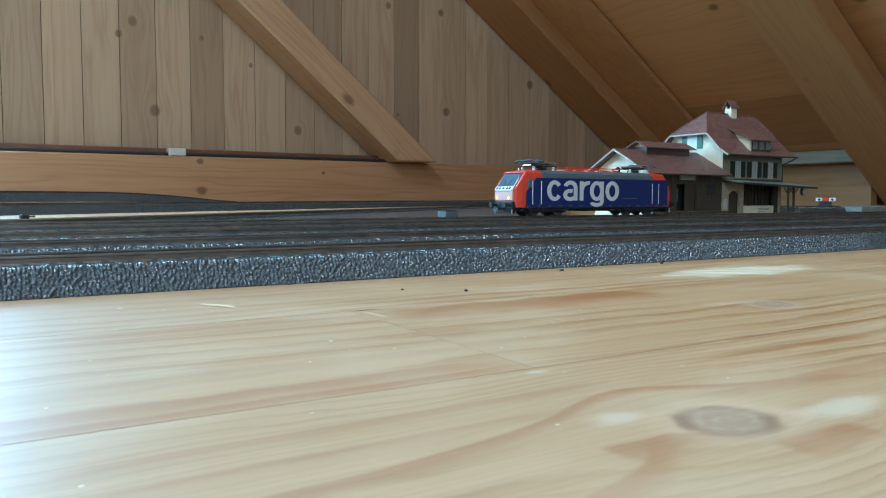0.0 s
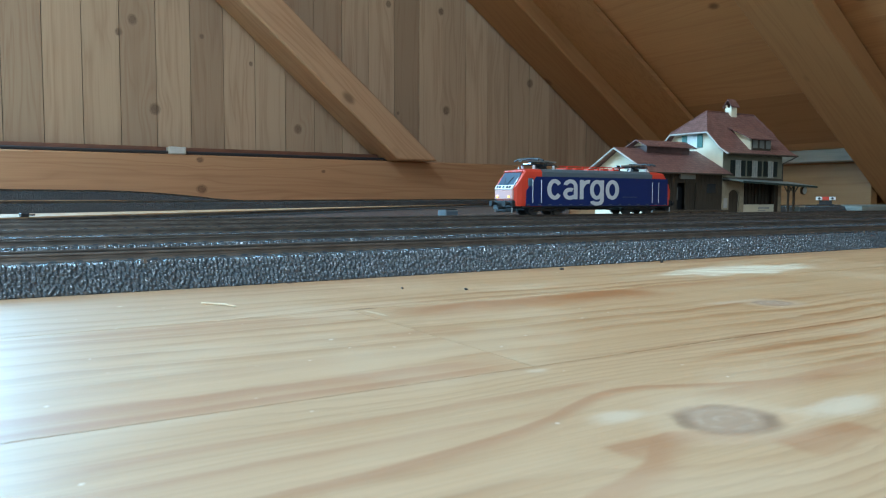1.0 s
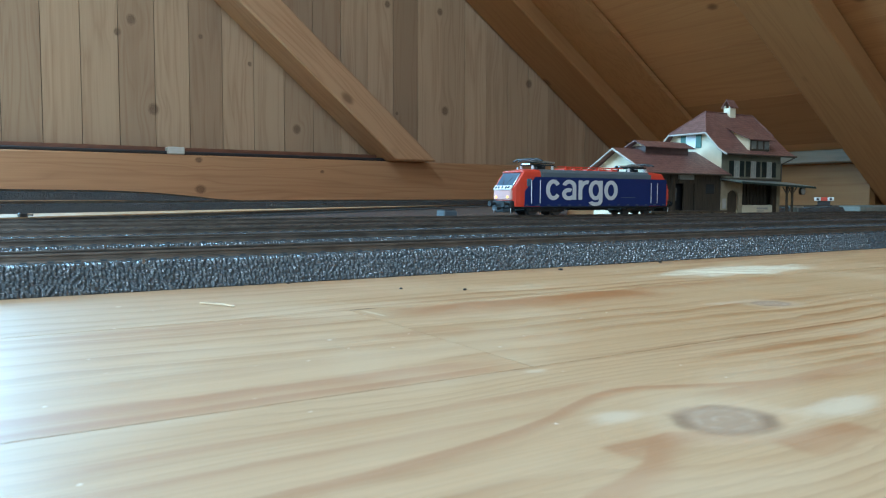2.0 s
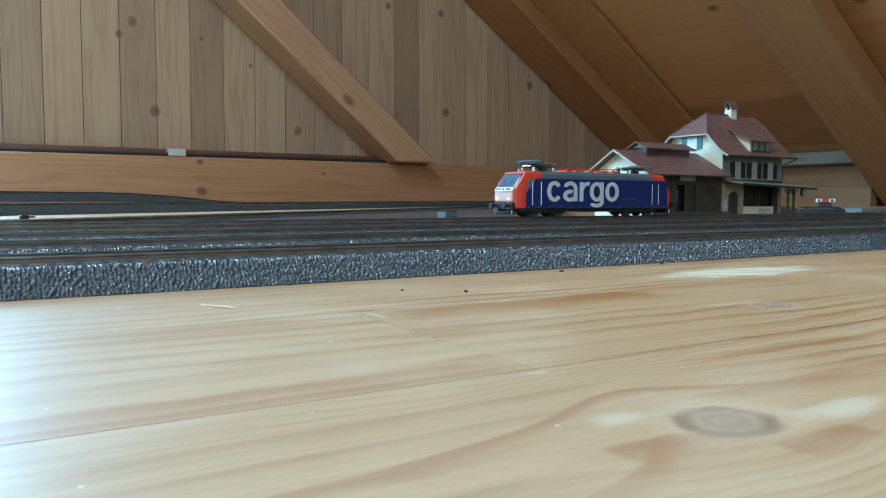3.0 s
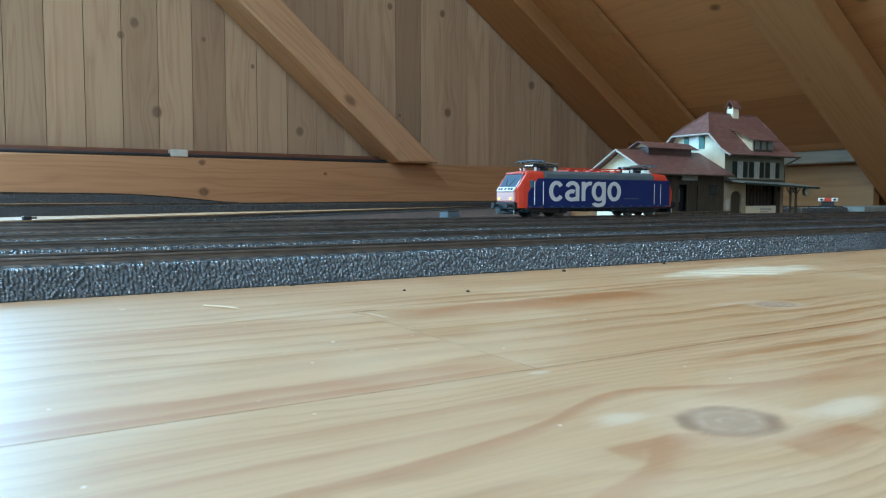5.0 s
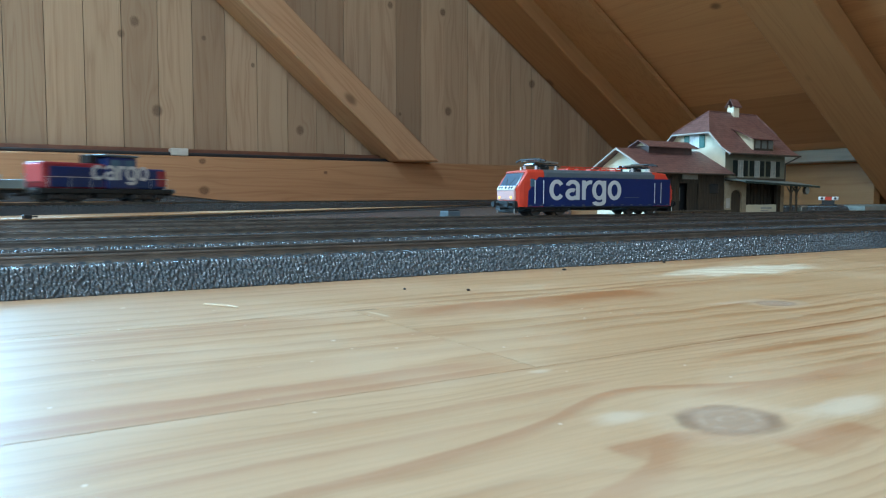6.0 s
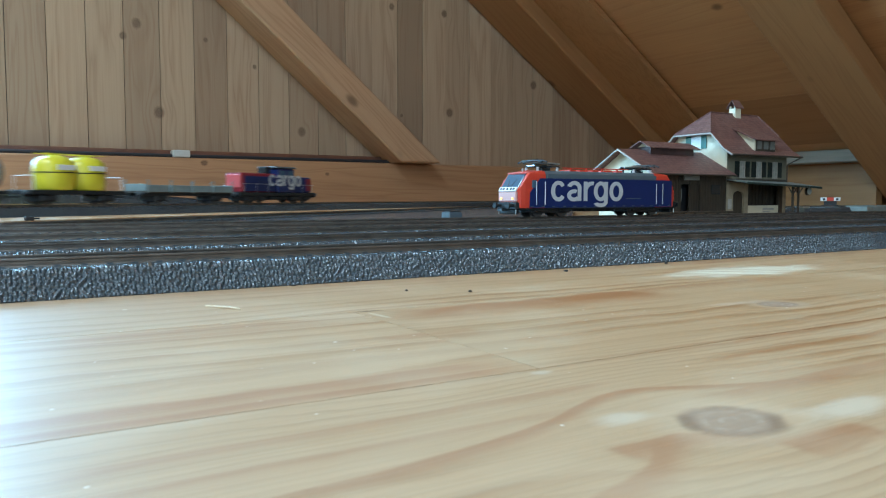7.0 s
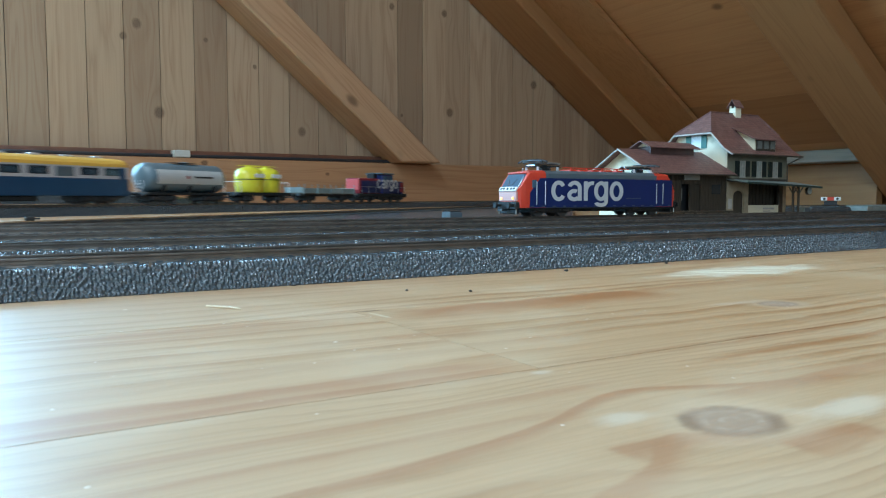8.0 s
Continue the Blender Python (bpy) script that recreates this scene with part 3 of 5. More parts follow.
def track(path, z, label, near=(0.0, 0.0, 300), lift=0.0):
    """Clip-together track on a moulded ballast bed. near: where along x the separate sleepers begin and how many there are."""
    ob = thing("railway_track", pose(0, 0, z), label, "model track", "model tracks")
    sec = [(-0.0200, 0), (-0.0157, ROAD_H), (0.0157, ROAD_H), (0.0200, 0)]
    part("ballast_bed", sweep(bmesh.new(), path, sec, lift), M_BALLAST, ob)
    zt = ROAD_H + lift
    for s in (-1, 1):
        w = 0.0005
        c = s * 0.00825
        sec = [(c - 2.4 * w, zt + TIE_H), (c - 2.2 * w, zt + TIE_H + 0.0005), (c - 0.4 * w, zt + TIE_H + 0.0008), (c - 0.4 * w, zt + TIE_H + 0.0016), (c - w, zt + TIE_H + 0.0019),
               (c - w, zt + TIE_H + RAIL_H), (c + w, zt + TIE_H + RAIL_H), (c + w, zt + TIE_H + 0.0019), (c + 0.4 * w, zt + TIE_H + 0.0016), (c + 0.4 * w, zt + TIE_H + 0.0008), (c + 2.2 * w, zt + TIE_H + 0.0005), (c + 2.4 * w, zt + TIE_H)]
        part("rail", sweep(bmesh.new(), path, sec, 0), M_RAIL, ob)
    rest, studs, made = bmesh.new(), bmesh.new(), 0
    for x, y, rise, a in along(path, PITCH):
        m = Matrix.Translation((x, y, zt + rise)) @ Matrix.Rotation(a, 4, "Z")
        box(studs, (-0.0008, -0.0004, TIE_H - 0.0002), (0.0008, 0.0004, TIE_H + 0.0009), 0, m)
        if x >= near[0] and made < near[2]:
            share("sleeper", TIE, ob, m)
            made += 1
        else:
            n0 = len(rest.verts)
            rest.from_mesh(TIE)
            rest.verts.ensure_lookup_table()
            for v in rest.verts[n0:]:
                v.co = m @ v.co
    if rest.verts:
        tagged(part("sleepers_beyond", rest, M_TIE, ob), kind="stuff")
    else:
        rest.free()
    tagged(part("contact_studs", studs, M_STUD, ob), kind="stuff")
    # joints between the sections
    for x, y, rise, a in along(path, 0.1883)[1:]:
        for s in (-1, 1):
            share("rail_joiner", JOINER, ob, Matrix.Translation((x, y, zt + rise)) @ Matrix.Rotation(a, 4, "Z") @ Matrix.Diagonal((1, s, 1, 1)))
    return ob


FRONT_Y = 0.2509
TRACK_Y = [FRONT_Y + 0.0775 * i for i in range(5)]
BEDS = []
for y in TRACK_Y:
    BEDS.append(track([(-0.9, y), (1.95, y)], 0.0, "straight grey ballasted model track with dark rails on the table", (0.0, 0, 290)))


def ray_line(o, deg, a, b):
    u = Vector((math.cos(radians(deg)), math.sin(radians(deg))))
    return [tuple(Vector(o) + u * a), tuple(Vector(o) + u * b)]


# branch that leaves the fifth track and runs off at an angle
track([(-0.16, 0.563), (-0.04, 0.572)] + ray_line((0.025, 0.598), 39.5, 0.0, 1.5), 0.0, "branch track curving away behind the locomotive", (0.0, 0, 180), lift=0.0002)
TRAIN_O = Vector((0.4007, 1.0427))
_u = Vector((math.cos(BACK_A), math.sin(BACK_A)))
_n = Vector((-_u.y, _u.x))
S_CURVE, CURVE_R = -0.52, 0.50


def rear_path(side, ahead):
    """The rear line: out of a wide curve, then straight; side metres to its left."""
    c = TRAIN_O + _u * S_CURVE + _n * CURVE_R
    pts = []
    for i in range(-40, 1):
        h = BACK_A + radians(240) * i / 40
        pts.append(tuple(c + Vector((math.sin(h), -math.cos(h))) * (CURVE_R - side)))
    return pts + [tuple(TRAIN_O + _n * side + _u * ahead)]


track(rear_path(0.0, 0.85), BACK_Z, "rear main track on the raised board", (0.0, 0, 150))
# the second rear line comes down a ramp to the level of the first
HUMP = 0.0115
_bend = rear_path(0.0775, 0.0)[8:-1]
_ramp = [TRAIN_O + _n * 0.0775 + _u * v for v in (-0.40, -0.29, -0.25, -0.21, -0.17, -0.13, -0.10, -0.06)]
_rise = [1.0, 1.0, 0.93, 0.80, 0.60, 0.36, 0.16, 0.0]
_line = [(*p, HUMP) for p in _bend] + [(p.x, p.y, HUMP * r) for p, r in zip(_ramp, _rise)]
tagged(part("ramp_board", sweep(bmesh.new(), _line[:-1], [(-0.0305, -0.0114), (-0.0305, -0.0003), (0.0305, -0.0003), (0.0305, -0.0114)], BACK_Z), M_TABLE), "pale board that ramps up under the second rear track", "board")
track(_line, BACK_Z, "second rear track running down a ramp", (0.0, 0, 60))
SIDING_Z, SIDING_END = 0.0045, 1.330
tagged(part("siding_board", boxed((1.0, 0.735, 0.0004), (2.05, 0.95, SIDING_Z), 0.0004), M_TABLE), "pale board under the siding beside the station", "board")
track([(1.01, 0.80), (SIDING_END, 0.80)], SIDING_Z, "short siding that ends at the buffer stop", (0.0, 0, 100))


# ---- moulded stones on the flanks that the camera passes closest ----
def stone_heights(u, v, seed, cell=0.00115):
    """Rounded grains on a jittered grid: 1 on a crown, 0 in the joints."""
    gen = np.random.default_rng(seed)
    n = 257
    jit = gen.random((n, n, 3))
    iu, iv = np.floor(u / cell).astype(int), np.floor(v / cell).astype(int)
    best = np.full(u.shape, 9.0)
    for a in (-1, 0, 1):
        for b in (-1, 0, 1):
            j = jit[(iu + a) % n, (iv + b) % n]
            du, dv = (iu + a + 0.15 + 0.7 * j[..., 0]) - u / cell, (iv + b + 0.15 + 0.7 * j[..., 1]) - v / cell
            d = np.sqrt(du * du + dv * dv) * (0.9 + 0.3 * j[..., 2])
            best = np.minimum(best, d)
    return np.sqrt(np.clip(1 - (best / 0.52) ** 2, 0, 1))


def stone_flank(y, x0, x1, step, seed, low):
    """The near flank and shoulder of one straight ballast bed, as a relief."""
    xs = np.arange(x0, x1, step)
    prof = [(-0.0200 + 0.0043 * k, ROAD_H * k) for k in np.linspace(low, 1.0, int(0.009 * (1 - low) / step))] + [(-0.0157 + d, ROAD_H) for d in np.arange(step, 0.0042, step)]
    length = np.arange(len(prof)) * step
    U, V = np.meshgrid(xs, length, indexing="ij")
    h = stone_heights(U + 1.0, V, seed) * 0.00075
    py, pz = np.array([a for a, b in prof]), np.array([b for a, b in prof])
    lean = np.array([1.0 if b < ROAD_H else 0.15 for a, b in prof])
    Y = y + py[None, :] - h * 0.87 * lean[None, :] - 0.0001
    Z = pz[None, :] + h * (0.5 + 0.5 * (1 - lean))[None, :] + 0.00005
    verts = np.stack([U, Y, np.maximum(Z, 0.0001)], -1).reshape(-1, 3)
    k = len(prof)
    i, j = np.meshgrid(np.arange(len(xs) - 1), np.arange(k - 1), indexing="ij")
    a = (i * k + j).ravel()
    faces = np.stack([a, a + k, a + k + 1, a + 1], -1)
    me = bpy.data.meshes.new("stone_relief")
    me.from_pydata(verts.tolist(), [], faces.tolist())
    me.materials.append(M_STONES)
    for poly in me.polygons:
        poly.use_smooth = True
    return me


M_STONES = mat("glossy_moulded_stones", (0.050, 0.068, 0.082), 0.12, vary=0.3, scale=700, spec=0.9)
for i, start, end, step, low in ((0, -0.03, 0.42, 0.0002, 0.0), (0, 0.42, 0.90, 0.0003, 0.0), (1, -0.03, 0.7, 0.00026, 0.3), (2, -0.03, 0.7, 0.00030, 0.4), (3, -0.03, 0.7, 0.00034, 0.5), (4, -0.03, 0.7, 0.0004, 0.55)):
    owner = BEDS[i]
    ob = new("ballast_relief", stone_flank(TRACK_Y[i], start, end, step, 20 + i, low))
    ob.parent = owner
    tagged(ob, kind="stuff")
# the moulded apron of the points between the fifth track and the branch
bm = prism(bmesh.new(), [(0.02, 0.5835), (0.505, 0.5835), (1.0, 1.148), (1.0, 1.36), (0.10, 0.630)], 0.0002, 0.0070, "z")
tagged(part("points_apron", bm, M_TIE), "dark moulded ballast apron beside the points", "track apron")


# ---- the standing electric locomotive ----
M_RED = mat("red_lacquer", (0.62, 0.055, 0.03), 0.3, vary=0.05, scale=80)
M_BLUE = mat("blue_lacquer", (0.007, 0.020, 0.105), 0.32, vary=0.06, scale=80)
M_GREYP = mat("grey_lacquer", (0.095, 0.122, 0.140), 0.4, vary=0.06, scale=80)
M_BLACK = mat("black_plastic", (0.02, 0.02, 0.022), 0.5, vary=0.2, scale=200)
M_ARM = mat("collector_metal", (0.24, 0.25, 0.26), 0.25, metal=0.9)
M_STEEL = mat("bright_metal", (0.62, 0.63, 0.64), 0.3, metal=0.9)
M_WHEEL = mat("wheel_metal", (0.09, 0.09, 0.09), 0.45, metal=0.5)
M_LETTER = mat("pale_lettering", (0.52, 0.53, 0.54), 0.5)
M_WINDOW = mat("dark_window", (0.02, 0.03, 0.04), 0.05)
M_LAMP = mat("headlight", (1.0, 0.58, 0.14), 0.3, emit=1.3)
# red lacquer with the window's bright highlight painted in as pale pink
M_LITRED = mat("lit_red_front", (0.66, 0.36, 0.33), 0.35, vary=0.06, scale=90)
M_PALEW = mat("white_front", (0.74, 0.72, 0.74), 0.3, vary=0.05, scale=90)


def loft(rows):
    """A skin through cross-sections of equal counts, closed at both ends."""
    bm = bmesh.new()
    vs = [[bm.verts.new(p) for p in r] for r in rows]
    k = len(rows[0])
    for a, b in zip(vs, vs[1:]):
        for i in range(k):
            j = (i + 1) % k
            bm.faces.new((a[i], a[j], b[j], b[i]))
    bm.faces.new(vs[0])
    bm.faces.new(vs[-1])
    return bm


def bogie(parent, x, wheels, r, frame_h=0.010, length=0.045, half=0.0125, name="bogie"):
    bg = part(name, boxed((x - length / 2, -half, r * 0.5), (x + length / 2, half, frame_h), 0.001), M_BLACK, parent)
    bm = bmesh.new()
    for w in wheels:
        for s in (-1, 1):
            box(bm, (x + w - 0.0035, s * (half + 0.0002), r * 0.7), (x + w + 0.0035, s * (half + 0.0022), r * 1.35), 0.0004)
            rod(bm, (x + w - 0.0065, s * (half + 0.001), r * 0.8), (x + w - 0.0065, s * (half + 0.001), r * 1.6), 0.0013, 6)
            rod(bm, (x + w + 0.0065, s * (half + 0.001), r * 0.8), (x + w + 0.0065, s * (half + 0.001), r * 1.6), 0.0013, 6)
    part("axle_boxes", bm, M_BLACK, bg)
    for w in wheels:
        bm = bmesh.new()
        for s in (-1, 1):
            rod(bm, (x + w, s * 0.0066, r), (x + w, s * 0.0094, r), r, 18)
            rod(bm, (x + w, s * 0.0063, r), (x + w, s * 0.0068, r), r + 0.0008, 18)
        rod(bm, (x + w, -0.0066, r), (x + w, 0.0066, r), 0.0012, 8)
        part("wheelset", bm, M_WHEEL, bg)
    return bg


def buffers(parent, x, s, z=0.0122, gap=0.010, material=None):
    for k in (-1, 1):
        bm = rod(bmesh.new(), (x, k * gap, z), (x + s * 0.0045, k * gap, z), 0.0014, 10)
        rod(bm, (x + s * 0.0045, k * gap, z), (x + s * 0.0062, k * gap, z), 0.0026, 14)
        part("buffer", bm, material or M_GREYP, parent)
    bm = boxed((x, -0.0016, z - 0.005), (x + s * 0.007, 0.0016, z - 0.003), 0.0004)
    box(bm, (x + s * 0.005, -0.0035, z - 0.0052), (x + s * 0.0078, 0.0035, z - 0.0032))
    part("coupler", bm, M_BLACK, parent)


def pantograph(parent, x, s, z, up=0.006):
    """Folded half-arm collector on its base frame, with insulators, springs and cables."""
    bm = bmesh.new()
    for y in (-0.0085, 0.0085):
        box(bm, (x - 0.013, y - 0.0009, z + 0.0034), (x + 0.013, y + 0.0009, z + 0.0044), 0.0002)
    for k in (-0.0125, -0.002, 0.0125):
        box(bm, (x + k - 0.0009, -0.0076, z + 0.0035), (x + k + 0.0009, 0.0076, z + 0.0043), 0.0002)
    pn = part("pantograph", bm, M_UNDER, parent, "folded roof pantograph")
    for a in (-0.0115, 0.0115):
        for b in (-0.0085, 0.0085):
            bm = rod(bmesh.new(), (x + a, b, z - 0.001), (x + a, b, z + 0.0034), 0.0010, 8)
            for k in (0.0, 0.0012, 0.0024):
                rod(bm, (x + a, b, z + k), (x + a, b, z + k + 0.0005), 0.0014, 10)
            part("insulator", bm, M_PALEW, pn, "white insulator")
    top = z + up
    bm = bmesh.new()
    for b in (-0.0040, 0.0040):
        rod(bm, (x - s * 0.012, b, z + 0.0045), (x + s * 0.019, b * 0.6, z + up * 0.80), 0.0007, 6)
    rod(bm, (x - s * 0.012, -0.006, z + 0.0045), (x - s * 0.012, 0.006, z + 0.0045), 0.0012, 8)
    part("lower_arm", bm, M_ARM, pn)
    bm = bmesh.new()
    for b in (-0.0030, 0.0030):
        rod(bm, (x + s * 0.019, b, z + up * 0.80), (x - s * 0.011, b * 2.0, top), 0.0008, 6)
    rod(bm, (x - s * 0.011, -0.0100, top), (x - s * 0.011, 0.0100, top), 0.0009, 6)
    part("upper_arm", bm, M_STEEL, pn)
    bm = bmesh.new()
    for b in (-0.0018, 0.0018):
        rod(bm, (x - s * 0.009, b, z + 0.0058), (x + s * 0.004, b, z + 0.0058), 0.0012, 8)
    part("springs", bm, M_BLACK, pn)
    part("drive_box", boxed((x - 0.003, -0.0045, z - 0.0006), (x + 0.006, 0.0045, z + 0.0028), 0.0006), M_BLACK, pn)
    bm = rod(bmesh.new(), (x + s * 0.013, 0.0045, z - 0.001), (x + s * 0.013, 0.0045, z + 0.0052), 0.0009, 8)
    rod(bm, (x + s * 0.013, 0.0045, z + 0.0050), (x + s * 0.024, 0.0020, z + 0.0035), 0.0005, 6)
    part("cable_or_gap_shade", bm, M_BLACK, pn)
    for k in (-0.0030, 0.0030):
        bm = rod(bmesh.new(), (x - s * 0.011 + k, -0.0115, top + 0.0007), (x - s * 0.011 + k, 0.0115, top + 0.0007), 0.0010, 6)
        for b in (-1, 1):
            rod(bm, (x - s * 0.011 + k, b * 0.0115, top + 0.0007), (x - s * 0.011 + k, b * 0.0180, top - 0.0010), 0.0008, 6)
        part("contact_strip", bm, M_BLACK, pn)
    return pn


def cargo_letters(k=1.0):
    """The word cargo in a plain bold grotesque, drawn in the x-z plane: bowls, stems and hooks."""
    bm = bmesh.new()
    H, T, V, depth = 0.0182 * k, 0.0047 * k, 0.0036 * k, [0.0]

    def out():
        depth[0] += 0.000012
        return -0.00012 - depth[0], 0.0

    def bowl(cx, cz, rx, rz, a0, a1):
        n = max(6, int(abs(a1 - a0) / 10))
        ring = []
        for i in range(n + 1):
            a = radians(a0 + (a1 - a0) * i / n)
            ring.append(((cx + rx * math.cos(a), cz + rz * math.sin(a)), (cx + (rx - T) * math.cos(a), cz + (rz - V) * math.sin(a))))
        prism(bm, [p for p, _ in ring] + [p for _, p in reversed(ring)], *out())

    def bar(x0, z0, x1, z1):
        prism(bm, [(x0, z0), (x1, z0), (x1, z1), (x0, z1)], *out())
    w = 0.0178 * k
    bowl(w / 2, H / 2, w / 2, H / 2 + 0.0004 * k, 36, 324)  # c
    x = 0.0196 * k  # a
    bar(x + w - 0.0054 * k, 0, x + w - 0.0008 * k, H * 0.70)
    bowl(x + w / 2 - 0.0006 * k, H * 0.66, w / 2 - 0.0002 * k, H * 0.36, 0, 164)
    bowl(x + w / 2 - 0.0010 * k, H * 0.285, w / 2 - 0.0006 * k, H * 0.31, 60, 330)
    x = 0.0394 * k  # r
    bar(x, 0, x + T, H)
    bowl(x + 0.0108 * k, H * 0.52, 0.0104 * k, H * 0.49, 78, 172)
    x = 0.0522 * k  # g
    bowl(x + w / 2, H / 2, w / 2, H / 2 + 0.0003 * k, 20, 340)
    bar(x + w - T, -H * 0.08, x + w, H)
    bowl(x + w / 2, -H * 0.06, w / 2, H * 0.27, -165, 0)
    x = 0.0722 * k  # o
    bowl(x + w / 2, H / 2, w / 2, H / 2 + 0.0004 * k, 0, 180)
    bowl(x + w / 2, H / 2, w / 2, H / 2 + 0.0004 * k, 180, 360)
    return bm


def electric_locomotive(m):
    ob = thing("electric_locomotive", m, "red and blue model electric locomotive with pale cargo lettering, standing", "model locomotive")
    W, ZB, ZS = 0.0168, 0.0082, 0.0375
    end = [(0.1012, 0.60), (0.1000, 0.80), (0.0975, 0.93), (0.0935, 0.99), (0.0885, 1.0), (0.080, 1.0)]

    def section(x, k):
        w = W * k
        lim = 0.0225 + max(0.0, (0.1012 - abs(x))) / 0.0128 * 0.0185
        rows = [(w * 0.97, ZB), (w, ZB + 0.003), (w, 0.020), (w, 0.0285), (w * 0.985, ZS - 0.001), (w * 0.95, ZS + 0.002), (w * 0.85, ZS + 0.0042), (w * 0.55, ZS + 0.005), (0, ZS + 0.0052)]
        rows = [(a, min(b, lim + i * 0.00002)) for i, (a, b) in enumerate(rows)]
        return [(x, -a, b) for a, b in rows] + [(x, a, b) for a, b in reversed(rows[:-1])]

    for s in (-1, 1):
        cab = part("cab", loft([section(s * x, k) for x, k in end] + [section(s * 0.070, 1.0)]), M_RED, ob, "red cab end")
        ang = math.atan2(0.0185, 0.0128)
        fm = Matrix.Translation((s * 0.0952, 0, 0.0322)) @ Matrix.Rotation(-s * (math.pi / 2 - ang), 4, "Y")
        part("windscreen", boxed((-0.0006, -0.0128, -0.0062), (0.0012, 0.0128, 0.0080), 0.0005), M_SCREEN, cab, "pale reflecting windscreen", m=fm)
        bm = bmesh.new()
        for y in (-0.006, 0.006):
            rod(bm, (s * 0.0012 + 0.0003, y * 0.3, -0.006), (s * 0.0012 + 0.0003, y, 0.002), 0.0002, 5)
        part("wiper", bm, M_BLACK, cab, m=fm)
        # the end towards the window gets the painted highlight, the other plain red
        part("apron", boxed((s * 0.0994, -0.0136, 0.0140), (s * 0.1019, 0.0136, 0.0232), 0.0008), M_LITRED if s < 0 else M_RED, cab, "lower red front panel, painted pale as if brightly lit at the leading end")
        lo, hi = sorted((s * -0.0004, s * 0.0013))
        part("lamp_panel", boxed((lo, -0.0132, -0.0112), (hi, 0.0132, -0.0066), 0.0004), M_PALEW if s < 0 else M_RED, cab, "white panel under the windscreen", m=fm)
        part("screen_rim", boxed((lo, -0.0138, 0.0080), (hi, 0.0138, 0.0094), 0.0003), M_RED, cab, m=fm)
        bm = bmesh.new()
        for y in (-0.0095, -0.0055, 0, 0.0055, 0.0095):
            rod(bm, (s * 0.0012, y, -0.0090), (s * 0.0018, y, -0.0090), 0.0013, 10)
        part("marker_lights", bm, M_BLACK, cab, m=fm)
        for y in (-0.0088, 0.0088):
            part("headlight", rod(bmesh.new(), (s * 0.1012, y, 0.0168), (s * 0.1027, y, 0.0168), 0.0012, 12), M_LAMP if s < 0 else M_RED, cab, "glowing yellow headlight" if s < 0 else "")
        bm = boxed((s * 0.092, -0.0145, 0.0068), (s * 0.1025, 0.0145, 0.0136), 0.0008)
        box(bm, (s * 0.097, -0.012, 0.0028), (s * 0.1015, 0.012, 0.0068), 0.0006)
        beam = part("buffer_beam", bm, M_UNDER, ob)
        buffers(beam, s * 0.1025, s, 0.0106, 0.0102, M_UNDER)
        bm = bmesh.new()
        for y in (-0.0145, 0.0145):
            rod(bm, (s * 0.1015, y * 0.9, 0.0025), (s * 0.1015, y * 0.9, 0.0075), 0.0004, 5)
        part("steps", bm, M_STEEL, beam)
    part("roof", loft([section(x, 1.0) for x in (-0.0702, 0.0702)]), M_GREYP, ob)
    part("sole_bar", boxed((-0.092, -0.0158, 0.0066), (0.092, 0.0158, 0.0086), 0.0004), M_UNDER, ob)
    for s in (-1, 1):
        # blue flank with slanting ends, grey louvre band over it
        lo, hi = sorted((s * (W - 0.0004), s * (W + 0.0003)))
        fl = part("flank", prism(bmesh.new(), [(-0.0890, ZB + 0.0003), (0.0940, ZB + 0.0003), (0.0940, 0.0335), (0.0925, 0.0352), (-0.0770, 0.0352), (-0.0885, 0.0225)], lo, hi), M_BLUE, ob, "deep blue flank")
        part("roof_band", prism(bmesh.new(), [(-0.0685, 0.0354), (0.0715, 0.0354), (0.0715, 0.0395), (-0.0685, 0.0395)], *sorted((s * (W - 0.002), s * (W + 0.0002)))), M_GREYP, ob, "grey louvre band")
        for x in (-0.0815, -0.0715, 0.0715, 0.0805):
            part("handrail", rod(bmesh.new(), (x, s * (W + 0.0007), 0.0112), (x, s * (W + 0.0007), 0.0322 if x < 0 else 0.0315), 0.00045, 6), M_STEEL, fl, "bright handrail")
        part("cab_window", boxed((-0.0865, *[min(s * (W - 0.0002), s * (W + 0.0005))], 0.0265), (-0.0815, max(s * (W - 0.0002), s * (W + 0.0005)), 0.0335), 0.0003), M_SCREEN, fl)
        bm = bmesh.new()
        for x in (-0.0812, -0.0718, 0.0718, 0.0802):
            box(bm, (x - 0.00012, min(s * W, s * (W + 0.00034)), 0.010), (x + 0.00012, max(s * W, s * (W + 0.00034)), 0.0335))
        part("door_gap", bm, M_BLACK, fl)
        bm = bmesh.new()
        for i in range(15):
            x = -0.088 + i * 0.0126
            box(bm, (x, min(s * W, s * (W + 0.0004)), 0.0092), (x + 0.0035, max(s * W, s * (W + 0.0004)), 0.0100))
        part("data_marks", bm, M_GREYP, fl)
        if s < 0:
            part("data_bar", boxed((0.030, -W - 0.00036, 0.0165), (0.050, -W, 0.0171)), M_GREYP, fl)
        mm = Matrix.Translation((-0.0645 if s < 0 else 0.0645, s * (W + 0.0003), 0.0146)) @ Matrix.Rotation(radians(0 if s < 0 else 180), 4, "Z")
        part("lettering", cargo_letters(), M_LETTER, fl, "pale grey cargo lettering", m=mm)
